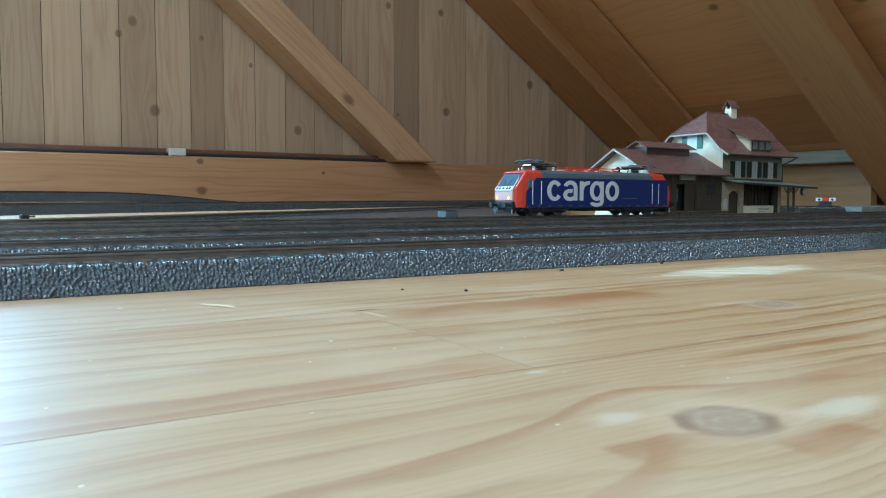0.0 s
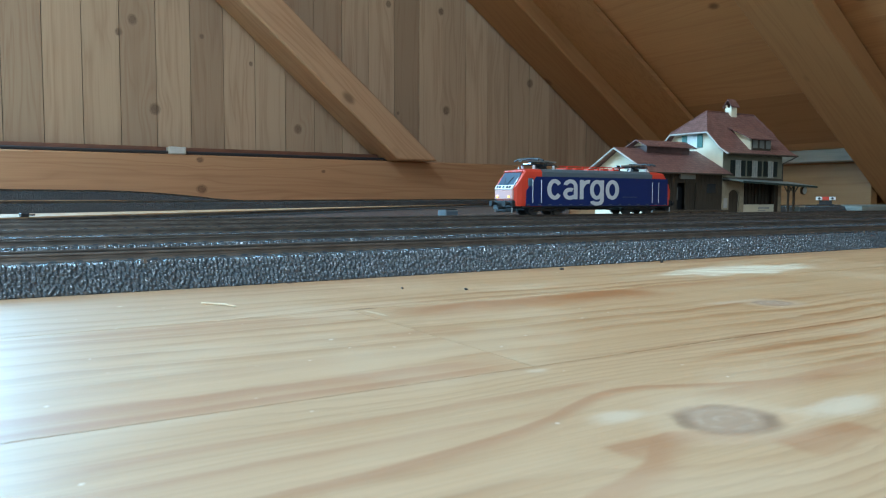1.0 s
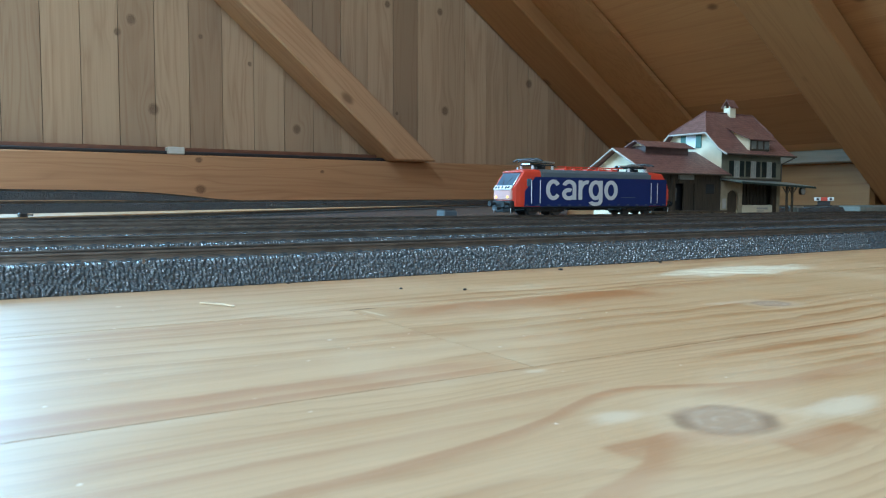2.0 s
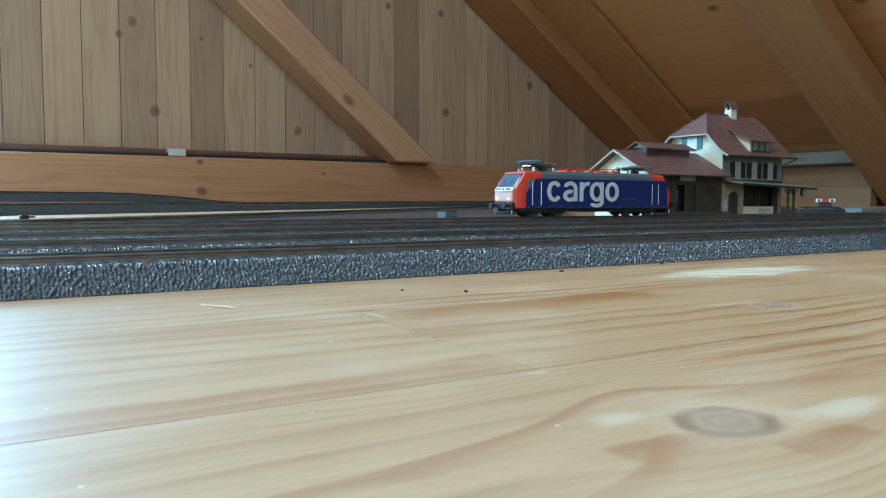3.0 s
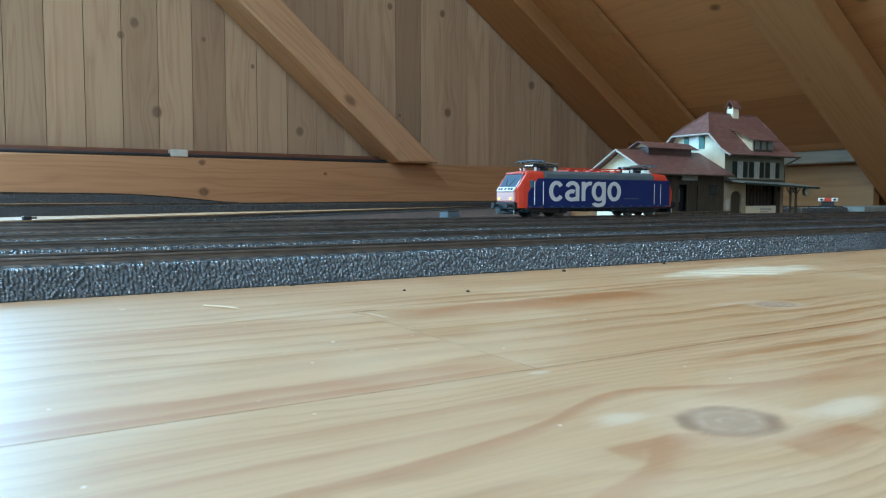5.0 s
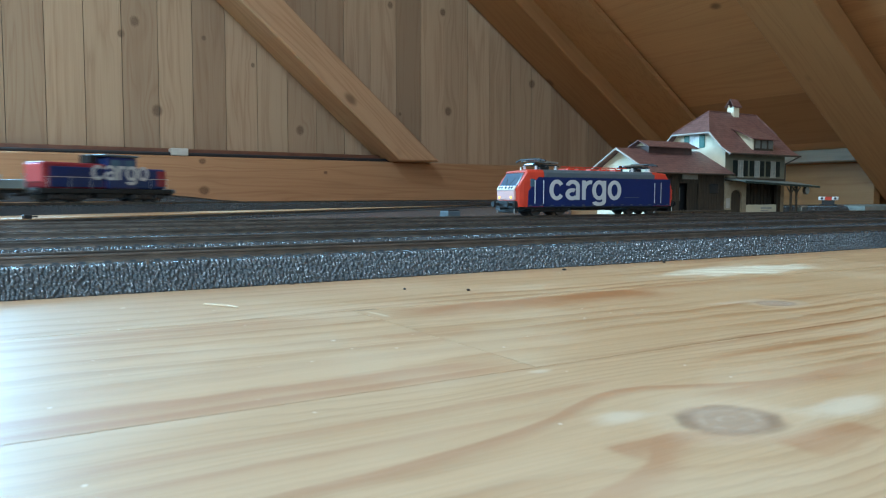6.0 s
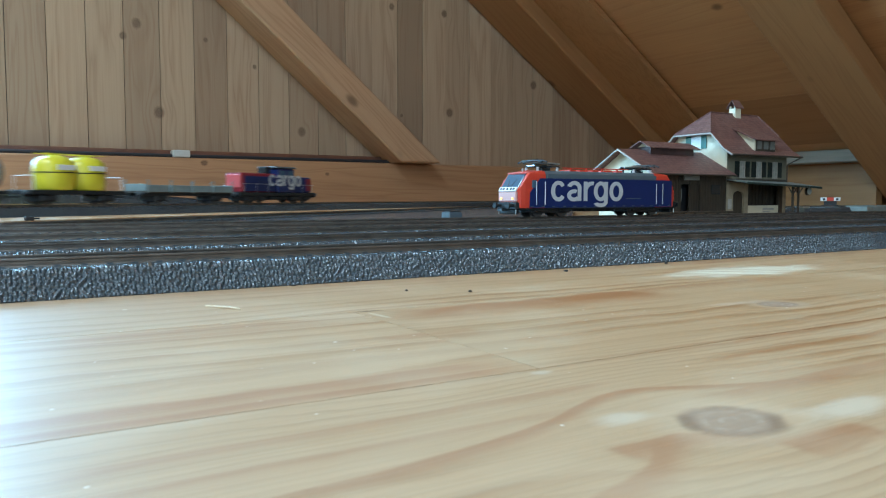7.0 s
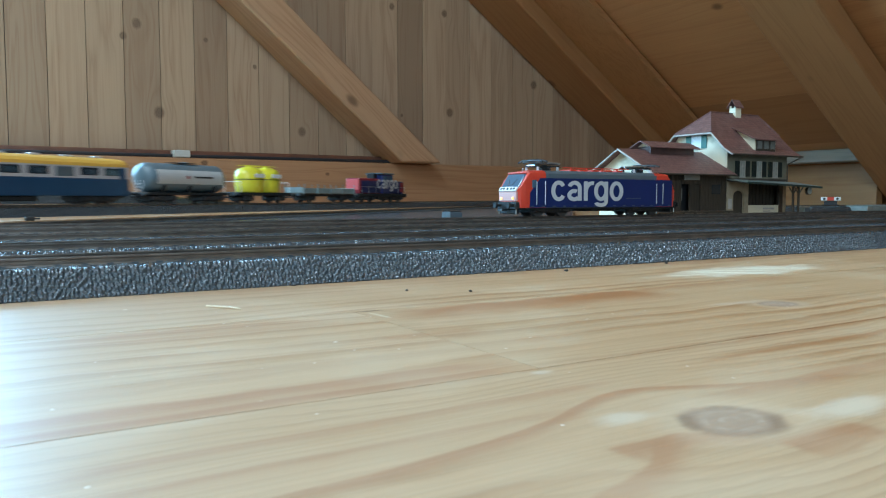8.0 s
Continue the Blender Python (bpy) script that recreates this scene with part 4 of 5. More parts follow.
    # roof gear
    for x in (-0.034, -0.022, -0.006, 0.012, 0.026):
        part("roof_box", boxed((x, -0.008, ZS + 0.0045), (x + 0.008, 0.008, ZS + 0.0068), 0.0006), M_RED, ob, "red roof equipment")
    bm = bmesh.new()
    for x in (-0.03, -0.01, 0.01, 0.03):
        rod(bm, (x, -0.004, ZS + 0.005), (x, -0.004, ZS + 0.0085), 0.001, 8)
    rod(bm, (-0.04, -0.004, ZS + 0.0082), (0.045, -0.004, ZS + 0.0082), 0.0005, 6)
    part("roof_line", bm, M_RED, ob)
    pantograph(ob, -0.062, 1, ZS + 0.005, 0.0085)
    pantograph(ob, 0.060, -1, ZS + 0.005, 0.0068)
    part("horn", rod(bmesh.new(), (-0.089, -0.006, ZS + 0.004), (-0.089, -0.006, ZS + 0.0065), 0.0007, 6), M_STEEL, ob)
    part("transformer", boxed((-0.019, -0.0125, 0.0045), (0.019, 0.0125, 0.0075), 0.0008), M_UNDER, ob)
    for x in (-0.0595, 0.0595):
        bogie(ob, x, (-0.0145, 0.0145), 0.0072, 0.0082, 0.044, 0.0128)
    return ob


M_UNDER = mat("underframe_grey", (0.018, 0.02, 0.022), 0.6, vary=0.2, scale=150, spec=0.25)
M_SCREEN = mat("pale_reflecting_glass", (0.07, 0.13, 0.19), 0.05, spec=1.0)
LOCO_C = 0.4132 + 0.0975
electric_locomotive(pose(LOCO_C, TRACK_Y[4], RAIL_TOP))


# ---- the model station ----
def tile_material():
    m = bpy.data.materials.new("red_brown_tiles")
    m.use_nodes = True
    q = Nodes(m)
    b = m.node_tree.nodes["Principled BSDF"]
    tc = m.node_tree.nodes.new("ShaderNodeTexCoord")
    x, y, z = q.split(tc.outputs["Object"])
    rows = q.math("FRACT", q.math("MULTIPLY", z, 330.0))
    cols = q.math("PINGPONG", q.math("MULTIPLY", q.math("ADD", x, y), 420.0), 0.5)
    n = q.ramp(q.noise(tc.outputs["Object"], 150, 5), 0.3, 0.7)
    col = q.mix(n, (0.150, 0.068, 0.060), (0.225, 0.112, 0.098))
    col = q.mix(q.math("MULTIPLY", q.ramp(rows, 0.7, 1.0), 0.65), col, (0.07, 0.03, 0.025))
    q.put(col, b.inputs["Base Color"])
    b.inputs["Roughness"].default_value = 0.5
    q.put(q.bump(q.math("ADD", rows, q.math("MULTIPLY", cols, 0.6)), 0.6, 0.0006), b.inputs["Normal"])
    return m


M_TILES = tile_material()
M_CREAM = mat("cream_render", (0.74, 0.68, 0.52), 0.75, vary=0.07, scale=60, bump=0.25, bump_scale=900)
M_STONE = mat("ochre_stone_render", (0.36, 0.30, 0.21), 0.8, vary=0.2, scale=120, bump=0.3, bump_scale=700)
M_BROWNW = mat("dark_brown_timber", (0.055, 0.042, 0.03), 0.6, vary=0.3, scale=90, stretch=(6, 6, 0.6), bump=0.2, bump_scale=400)
M_GREEN = mat("green_shutter", (0.03, 0.16, 0.13), 0.5, vary=0.15, scale=120)
M_DKGREEN = mat("dark_green_shutter", (0.010, 0.020, 0.019), 0.55, vary=0.2, scale=120)
M_CURTAIN = mat("curtained_pane", (0.34, 0.35, 0.32), 0.35, vary=0.15, scale=200)
M_PALEWIN = mat("white_window", (0.75, 0.78, 0.78), 0.4, vary=0.05, scale=200)
M_ZINC = mat("grey_green_roofing", (0.20, 0.24, 0.23), 0.5, vary=0.15, scale=90)
M_BARGE = mat("pale_grey_bargeboard", (0.45, 0.42, 0.38), 0.6, vary=0.15, scale=120)


def slab(bm, pts, t):
    """A plate through corner points, thickened downwards."""
    a = [bm.verts.new(p) for p in pts]
    b = [bm.verts.new((p[0], p[1], p[2] - t)) for p in pts]
    bm.faces.new(a)
    bm.faces.new(list(reversed(b)))
    for i in range(len(pts)):
        j = (i + 1) % len(pts)
        bm.faces.new((a[i], a[j], b[j], b[i]))
    return bm


def window_unit(parent, c, w, h, axis, shutters=None, pane=None, bars=(1, 2), frame_mat=None):
    """A casement on a wall that faces -y (axis x) or -x (axis y)."""
    def at(u, v, d):
        return (c[0] + u, c[1] - d, c[2] + v) if axis == "x" else (c[0] - d, c[1] - u, c[2] + v)

    def piece(bm, u0, v0, u1, v1, d0, d1):
        p, r = at(u0, v0, d0), at(u1, v1, d1)
        return box(bm, [min(a, b) for a, b in zip(p, r)], [max(a, b) for a, b in zip(p, r)])
    win = part("window", piece(bmesh.new(), -w / 2, 0, w / 2, h, -0.0006, 0.0003), pane or M_CURTAIN, parent)
    bm = bmesh.new()
    f = 0.0008
    for u0, v0, u1, v1 in ((-w / 2 - f, -f, -w / 2, h + f), (w / 2, -f, w / 2 + f, h + f), (-w / 2, -f, w / 2, 0), (-w / 2, h, w / 2, h + f)):
        piece(bm, u0, v0, u1, v1, -0.0004, 0.0009)
    for i in range(1, bars[0] + 1):
        u = -w / 2 + w * i / (bars[0] + 1)
        piece(bm, u - 0.0003, 0, u + 0.0003, h, 0.0003, 0.0007)
    for i in range(1, bars[1] + 1):
        v = h * i / (bars[1] + 1)
        piece(bm, -w / 2, v - 0.00025, w / 2, v + 0.00025, 0.0003, 0.00065)
    part("frame", bm, frame_mat or M_PALEWIN, win)
    part("sill", piece(bmesh.new(), -w / 2 - 0.001, -0.0018, w / 2 + 0.001, -f, -0.0004, 0.0016), M_BARGE, win)
    if shutters:
        for s in (-1, 1):
            u0, u1 = sorted((s * (w / 2 + 0.0010), s * (w / 2 + 0.0010 + w * (0.62 if axis == "y" else 0.95))))
            sh = part("shutter", piece(bmesh.new(), u0, -0.0004, u1, h + 0.0004, -0.0003, 0.0008), shutters, win)
            bm = bmesh.new()
            for i in range(9):
                v = h * (i + 0.5) / 9
                piece(bm, u0 + 0.0006, v - 0.0004, u1 - 0.0006, v + 0.0004, 0.0008, 0.0011)
            part("louvres", bm, shutters, sh)
    return win


def station():
    ob = thing("station_building", pose(0, 0, 0), "cream model station with red-brown hipped roof, goods shed and platform canopy", "model building")
    X0, X1, Y0, Y1 = 0.824, 0.947, 0.650, 0.750
    YR, ZR, ZE = 0.700, 0.1446, 0.0865
    # walls: rendered upper storey, darker ground floor with a recess and an arched door
    gable = [(Y0 + 0.0003, 0), (Y1, 0), (Y1, ZE), (0.729, 0.1150), (0.671, 0.1150), (Y0 + 0.0003, ZE)]
    part("end_wall", prism(bmesh.new(), gable, X0, X0 + 0.002, "x"), M_CREAM, ob, "cream rendered gable end")
    part("end_wall", prism(bmesh.new(), gable, X1 - 0.002, X1, "x"), M_CREAM, ob, "cream rendered gable end")
    bm = boxed((X0 + 0.0004, Y0 - 0.0004, 0.049), (X1 + 0.0003, Y0 + 0.002, ZE))
    part("front_wall", bm, M_CREAMD, ob)
    bm = bmesh.new()
    ax0, ax1, az = 0.8375, 0.8595, 0.031
    arch = [(ax1 - (ax1 - ax0) / 2 * (1 - math.cos(a)), az + 0.007 * math.sin(a)) for a in [math.pi * i / 8 for i in range(9)]]
    prism(bm, [(X0 + 0.002, 0.002), (ax0, 0.002), (ax0, az), (X0 + 0.002, az)], Y0, Y0 + 0.003)
    prism(bm, [(X0 + 0.002, az), (ax0, az)] + list(reversed(arch))[1:5] + [(0.8485, 0.0488), (X0 + 0.002, 0.0488)], Y0, Y0 + 0.003)
    prism(bm, [(ax1, az), (0.868, az), (0.868, 0.0488), (0.8485, 0.0488)] + arch[1:5][::-1][:4], Y0, Y0 + 0.003)
    prism(bm, [(ax1, 0.002), (0.868, 0.002), (0.868, az), (ax1, az)], Y0, Y0 + 0.003)
    gw = part("ground_floor_wall", bm, M_STONE, ob, "weathered ochre ground floor wall")
    part("door", boxed((ax0 - 0.0005, Y0 + 0.003, 0.002), (ax1 + 0.0005, Y0 + 0.005, az + 0.008)), M_BROWNW, ob, "dark brown arched door")
    part("waiting_recess", boxed((0.868, Y0 + 0.012, 0.002), (X1 - 0.002, Y0 + 0.014, 0.0488)), M_BROWNW, ob, "dark timber-lined recess")
    bm = bmesh.new()
    for i in range(10):
        box(bm, (0.870 + i * 0.0072, Y0 + 0.0105, 0.012), (0.8735 + i * 0.0072, Y0 + 0.012, 0.047))
    part("recess_slats", bm, M_BROWNW, ob)
    part("parapet", boxed((0.868, Y0, 0.002), (0.9325, Y0 + 0.003, 0.0185), 0.0003), M_CREAM, ob, "low cream parapet")
    part("notice", boxed((0.899, Y0 - 0.0004, 0.0125), (0.922, Y0, 0.0150)), M_BARGE, ob)
    part("notice", boxed((0.899, Y0 - 0.0004, 0.0095), (0.914, Y0, 0.0111)), M_BARGE, ob)
    part("corner_post", boxed((0.9325, Y0 - 0.0006, 0.002), (0.9405, Y0 + 0.004, 0.0488), 0.0004), M_BROWNW, ob)
    part("corner_pier", boxed((0.9405, Y0 - 0.0006, 0.002), (X1 + 0.0004, Y0 + 0.002, 0.0488)), M_STONE, ob)
    part("corner_pier", boxed((X0 - 0.0004, Y0 - 0.0006, 0.002), (X0 + 0.0025, Y0 + 0.0002, 0.0488)), M_STONE, ob)
    part("poster", boxed((0.8275, Y0 - 0.0005, 0.014), (0.8345, Y0, 0.027)), M_BARGE, ob, "pale poster")
    part("plinth", boxed((X0 - 0.001, Y0 - 0.001, 0), (X1 + 0.001, Y1 + 0.001, 0.002)), M_STONE, ob)
    part("back_wall", boxed((X0 + 0.002, Y1 - 0.002, 0.002), (X1 - 0.002, Y1, ZE)), M_CREAM, ob)
    part("upper_floor", boxed((X0 + 0.002, Y0 + 0.002, 0.0488), (X1 - 0.002, Y1 - 0.002, 0.0495)), M_BROWNW, ob)
    part("string_course", boxed((X0 - 0.0004, Y0 - 0.0012, 0.0508), (X1 + 0.0004, Y0 - 0.0001, 0.0535), 0.0003), M_BROWNW, ob)
    for x in (0.8535, 0.8875, 0.9215):
        window_unit(ob, (x, Y0 - 0.0004, 0.0565), 0.0095, 0.0195, "x", M_DKGREEN, None, (1, 2), M_BARGE)
    window_unit(ob, (X0, 0.700, 0.0945), 0.0145, 0.0165, "y", M_GREEN, M_PALEWIN, (3, 3))
    # main roof: half-hipped, with flared eaves
    e0, e1, h0, h1, r0, r1 = X0 - 0.010, X1 + 0.011, X0 - 0.009, X1 + 0.010, 0.851, 0.951
    rf = part("roof", rod(bmesh.new(), (r0, YR, ZR + 0.0004), (r1, YR, ZR + 0.0004), 0.0011, 8), M_TILES, ob, "red-brown tiled half-hipped roof")

    def plane(pts):
        part("roof_plane", slab(bmesh.new(), pts, 0.0018), M_TILES, rf)
    for s in (-1, 1):
        def yy(d):
            return YR + s * d
        plane([(r0, YR, ZR), (r1, YR, ZR), (h1, yy(0.031), 0.1140), (h0, yy(0.031), 0.1140)])
        plane([(h0, yy(0.031), 0.1140), (h1, yy(0.031), 0.1140), (e1, yy(0.053), 0.0925), (e0, yy(0.053), 0.0925)])
        plane([(e0, yy(0.053), 0.0925), (e1, yy(0.053), 0.0925), (e1, yy(0.066), 0.0845), (e0, yy(0.066), 0.0845)])
    plane([(r0, YR, ZR), (h0, YR - 0.031, 0.1140), (h0, YR + 0.031, 0.1140)])
    plane([(r1, YR, ZR), (h1, YR + 0.031, 0.1140), (h1, YR - 0.031, 0.1140)])
    for a, b in (((h0 - 0.0005, YR - 0.031, 0.1125), (h0 - 0.0005, YR + 0.031, 0.1125)), ((e0 - 0.0005, YR - 0.053, 0.0912), (h0 - 0.0005, YR - 0.031, 0.1125)), ((e0 - 0.0005, YR + 0.053, 0.0912), (h0 - 0.0005, YR + 0.031, 0.1125)), ((e0 - 0.0005, YR - 0.066, 0.0832), (e0 - 0.0005, YR - 0.053, 0.0912)), ((e0 - 0.0005, YR + 0.066, 0.0832), (e0 - 0.0005, YR + 0.053, 0.0912))):
        part("bargeboard", rod(bmesh.new(), a, b, 0.0012, 6), M_BARGE, rf)
    for x, z1 in ((r0, h0), (r1, h1)):
        for s in (-1, 1):
            part("hip_tile_row", rod(bmesh.new(), (x, YR, ZR + 0.0003), (z1, YR + s * 0.031, 0.1143), 0.0010, 8), M_TILES, rf)
    part("gutter", rod(bmesh.new(), (e0, YR - 0.0668, 0.0838), (e1, YR - 0.0668, 0.0838), 0.0012, 8), M_BROWNW, rf)
    bm = rod(bmesh.new(), (e1 - 0.003, YR - 0.0668, 0.083), (X1 + 0.0012, Y0 - 0.001, 0.074), 0.0009, 6)
    rod(bm, (X1 + 0.0012, Y0 - 0.001, 0.074), (X1 + 0.0012, Y0 - 0.001, 0.048), 0.0009, 6)
    part("downpipe", bm, M_BROWNW, rf)
    # chimney with its own little saddle roof
    ch = part("chimney", boxed((0.8955, 0.6945, 0.138), (0.9075, 0.7055, 0.1525), 0.0004), M_CREAM, ob, "cream chimney with a small tiled saddle roof")
    bm = bmesh.new()
    for s in (-1, 1):
        slab(bm, [(0.8935, 0.700, 0.1645), (0.9095, 0.700, 0.1645), (0.9105, 0.700 + s * 0.0075, 0.1535), (0.8925, 0.700 + s * 0.0075, 0.1535)], 0.0012)
    part("chimney_roof", bm, M_TILES, ch)
    bm = bmesh.new()
    for x in (0.8970, 0.9060):
        for y in (0.696, 0.704):
            box(bm, (x - 0.001, y - 0.001, 0.1525), (x + 0.001, y + 0.001, 0.156))
    part("chimney_posts", bm, M_CREAM, ch)
    # dormer
    dm = part("dormer", prism(bmesh.new(), [(0.6440, 0.0880), (0.6440, 0.1055), (0.6760, 0.1190)], 0.8705, 0.9135, "x"), M_CREAM, ob, "shed dormer with cream cheeks")
    part("dormer_roof", slab(bmesh.new(), [(0.8655, 0.6385, 0.1052), (0.9180, 0.6385, 0.1052), (0.9180, 0.681, 0.1245), (0.8655, 0.681, 0.1245)], 0.0015), M_TILES, dm)
    part("dormer_front", boxed((0.8725, 0.6428, 0.0900), (0.9115, 0.6439, 0.1045)), M_BROWNW, dm)
    for x in (0.8785, 0.8920, 0.9055):
        part("dormer_pane", boxed((x - 0.0045, 0.6420, 0.0930), (x + 0.0045, 0.6428, 0.1032)), M_CURTAIND, dm)
    # platform canopy with posts, clock and braces
    cn = part("canopy", slab(bmesh.new(), [(0.822, 0.6495, 0.0530), (0.962, 0.6495, 0.0500), (0.972, 0.615, 0.0440), (0.819, 0.615, 0.0490)], 0.0016), M_ZINC, ob, "grey-green platform canopy")
    bm = bmesh.new()
    for i in range(13):
        x = 0.824 + i * 0.0118
        z = 0.0472 - 0.005 * (x - 0.819) / 0.176
        rod(bm, (x, 0.6495, z + 0.0036), (x, 0.6155, z - 0.0004), 0.0007, 5)
    part("canopy_rafters", bm, M_BROWNW, cn)
    part("fascia", prism(bmesh.new(), [(0.819, 0.0462), (0.975, 0.0410), (0.975, 0.0435), (0.819, 0.0487)], 0.6138, 0.6149), M_FASCIA, cn, "dark green fascia board")
    for x in (0.922, 0.934):
        bm = bmesh.new()
        box(bm, (x - 0.0011, 0.6205, 0), (x + 0.0011, 0.6227, 0.044))
        for s in (-1, 1):
            rod(bm, (x, 0.6216, 0.033), (x + s * 0.009, 0.6216, 0.0425), 0.0008, 5)
        part("canopy_post", bm, M_BROWNW, cn)
    ck = part("clock", rod(bmesh.new(), (0.9540, 0.6225, 0.0375), (0.9540, 0.6190, 0.0375), 0.0052, 20), M_BROWNW, cn, "round platform clock")
    part("dial", rod(bmesh.new(), (0.9540, 0.6190, 0.0375), (0.9540, 0.6186, 0.0375), 0.0045, 20), M_CURTAIN, ck)
    part("clock_hanger", rod(bmesh.new(), (0.9540, 0.6208, 0.0425), (0.9540, 0.6208, 0.0455), 0.0006, 6), M_BROWNW, ck)
    # goods shed
    SX0, SX1, SY0, SY1, SE, SR, SYR = 0.683, X0, 0.650, 0.735, 0.0620, 0.0893, 0.6925
    gs = [(SY0, 0), (SY1, 0), (SY1, SE), (SYR, SR - 0.002), (SY0, SE)]
    part("shed_end_wall", prism(bmesh.new(), gs, SX0, SX0 + 0.002, "x"), M_CREAM, ob, "cream shed gable")
    sb = part("shed_rail", boxed((SX0 + 0.002, SY0 + 0.0018, SE - 0.003), (SX1, SY0 + 0.003, SE)), M_BROWNW, ob, "dark brown vertical boarding")
    for i in range(28):
        x = SX0 + 0.002 + i * (SX1 - SX0 - 0.002) / 28
        part("board", boxed((x, SY0, 0.0455 if 0.738 < x < 0.772 else 0.012), (x + 0.0046, SY0 + 0.0018, SE)), M_BROWNW, sb)
    part("shed_plinth", boxed((SX0 + 0.002, SY0, 0), (SX1, SY0 + 0.002, 0.012)), M_STONE, ob)
    part("shed_interior", boxed((0.735, SY0 + 0.012, 0.012), (0.785, SY0 + 0.014, 0.047)), M_BLACK, ob)
    sd = part("sliding_door", boxed((0.7575, SY0 + 0.003, 0.012), (0.777, SY0 + 0.005, 0.046)), M_BROWNW, ob)
    part("door_pane", boxed((0.7420, SY0 + 0.008, 0.024), (0.7500, SY0 + 0.009, 0.040)), M_CURTAIND, sd)
    part("station_sign", boxed((0.7430, SY0 - 0.0026, 0.0505), (0.7700, SY0 - 0.0004, 0.0580), 0.0002), M_SIGN, ob, "pale grey blank sign board")
    part("shed_window", boxed((0.795, SY0 - 0.0005, 0.033), (0.811, SY0, 0.045), 0.0002), M_WINDOW, ob)
    part("loading_platform", boxed((SX0, SY0 - 0.014, 0.0095), (SX1 - 0.002, SY0, 0.0120), 0.0003), M_BROWNW, ob, "timber loading platform")
    bm = bmesh.new()
    for i in range(7):
        x = SX0 + 0.006 + i * 0.021
        box(bm, (x, SY0 - 0.012, 0), (x + 0.002, SY0 - 0.010, 0.0095))
    part("platform_posts", bm, M_BROWNW, ob)
    part("shed_back_wall", boxed((SX0 + 0.002, SY1 - 0.002, 0), (SX1, SY1, SE)), M_BROWNW, ob)
    bm = bmesh.new()
    slab(bm, [(SX0 - 0.010, SYR, SR), (SX1, SYR, SR), (SX1, SY0 - 0.016, 0.0575), (SX0 - 0.010, SY0 - 0.016, 0.0575)], 0.0016)
    slab(bm, [(SX0 - 0.010, SYR, SR), (SX1, SYR, SR), (SX1, SY1 + 0.014, 0.0575), (SX0 - 0.010, SY1 + 0.014, 0.0575)], 0.0016)
    sr = part("shed_roof", bm, M_TILES, ob, "red-brown tiled shed roof")
    bm = bmesh.new()
    for y, z in ((SY0 - 0.016, 0.0562), (SY1 + 0.014, 0.0562)):
        part("bargeboard", rod(bmesh.new(), (SX0 - 0.0105, SYR, SR - 0.0013), (SX0 - 0.0105, y, z), 0.0013, 6), M_BARGE, sr)
    part("shed_gutter", rod(bmesh.new(), (SX0 - 0.010, SY0 - 0.0166, 0.0568), (SX1 - 0.003, SY0 - 0.0166, 0.0568), 0.0011, 8), M_BROWNW, sr)
    part("vent_body", boxed((0.7185, SYR - 0.011, 0.080), (0.797, SYR + 0.011, 0.0930)), M_TILESD, sr, "raised ridge vent")
    part("vent_front", prism(bmesh.new(), [(SYR - 0.012, 0.0930), (SYR + 0.012, 0.0930), (SYR, 0.0985)], 0.7185, 0.7975, "x"), M_CREAM, sr)
    bm = bmesh.new()
    for s in (-1, 1):
        slab(bm, [(0.710, SYR, 0.1003), (0.802, SYR, 0.1003), (0.802, SYR + s * 0.0175, 0.0922), (0.710, SYR + s * 0.0175, 0.0922)], 0.0013)
    part("vent_roof", bm, M_TILES, sr)
    return ob


M_CREAMD = mat("dark_render", (0.19, 0.18, 0.13), 0.8, vary=0.15, scale=80, bump=0.25, bump_scale=800)
M_CURTAIND = mat("dim_pane", (0.16, 0.17, 0.16), 0.3, vary=0.2, scale=200)
M_FASCIA = mat("fascia_green", (0.018, 0.035, 0.030), 0.55, vary=0.2, scale=150)
M_SIGN = mat("sign_board", (0.34, 0.35, 0.33), 0.6, vary=0.06, scale=100)
M_TILESD = mat("vent_boarding", (0.09, 0.045, 0.04), 0.6, vary=0.2, scale=120)
station()


def buffer_stop(m):
    ob = thing("buffer_stop", m, "black buffer stop with red and white beam ending the siding", "buffer stop")
    bm = bmesh.new()
    for s in (-1, 1):
        box(bm, (-0.0015, s * 0.0085 - 0.0018, 0), (0.0015, s * 0.0085 + 0.0018, 0.0140))
        rod(bm, (0, s * 0.0085, 0.012), (0.016, s * 0.0085, 0.0005), 0.0013, 6)
    box(bm, (-0.0012, -0.0068, 0.0015), (0.0012, 0.0068, 0.0090), 0.0003)
    part("bracket", bm, M_BLACK, ob)
    part("base", boxed((-0.005, -0.0135, 0), (0.019, 0.0135, 0.0024), 0.0005), M_BLACK, ob)
    for y0, y1, mm in ((-0.0160, -0.0055, M_WHITE), (-0.0055, 0.0055, M_RED), (0.0055, 0.0160, M_WHITE)):
        part("stripe", boxed((-0.0045, y0 + 0.0001, 0.0096), (-0.0017, y1 - 0.0001, 0.0158), 0.0003), mm, ob)
    for s in (-1, 1):
        part("buffer", rod(bmesh.new(), (-0.0046, s * 0.0105, 0.0127), (-0.0072, s * 0.0105, 0.0127), 0.0021, 12), M_BLACK, ob)
    return ob


buffer_stop(Matrix.Translation((1.296, 0.80, SIDING_Z + RAIL_TOP - 0.0015)) @ Matrix.Rotation(radians(35), 4, "Z"))


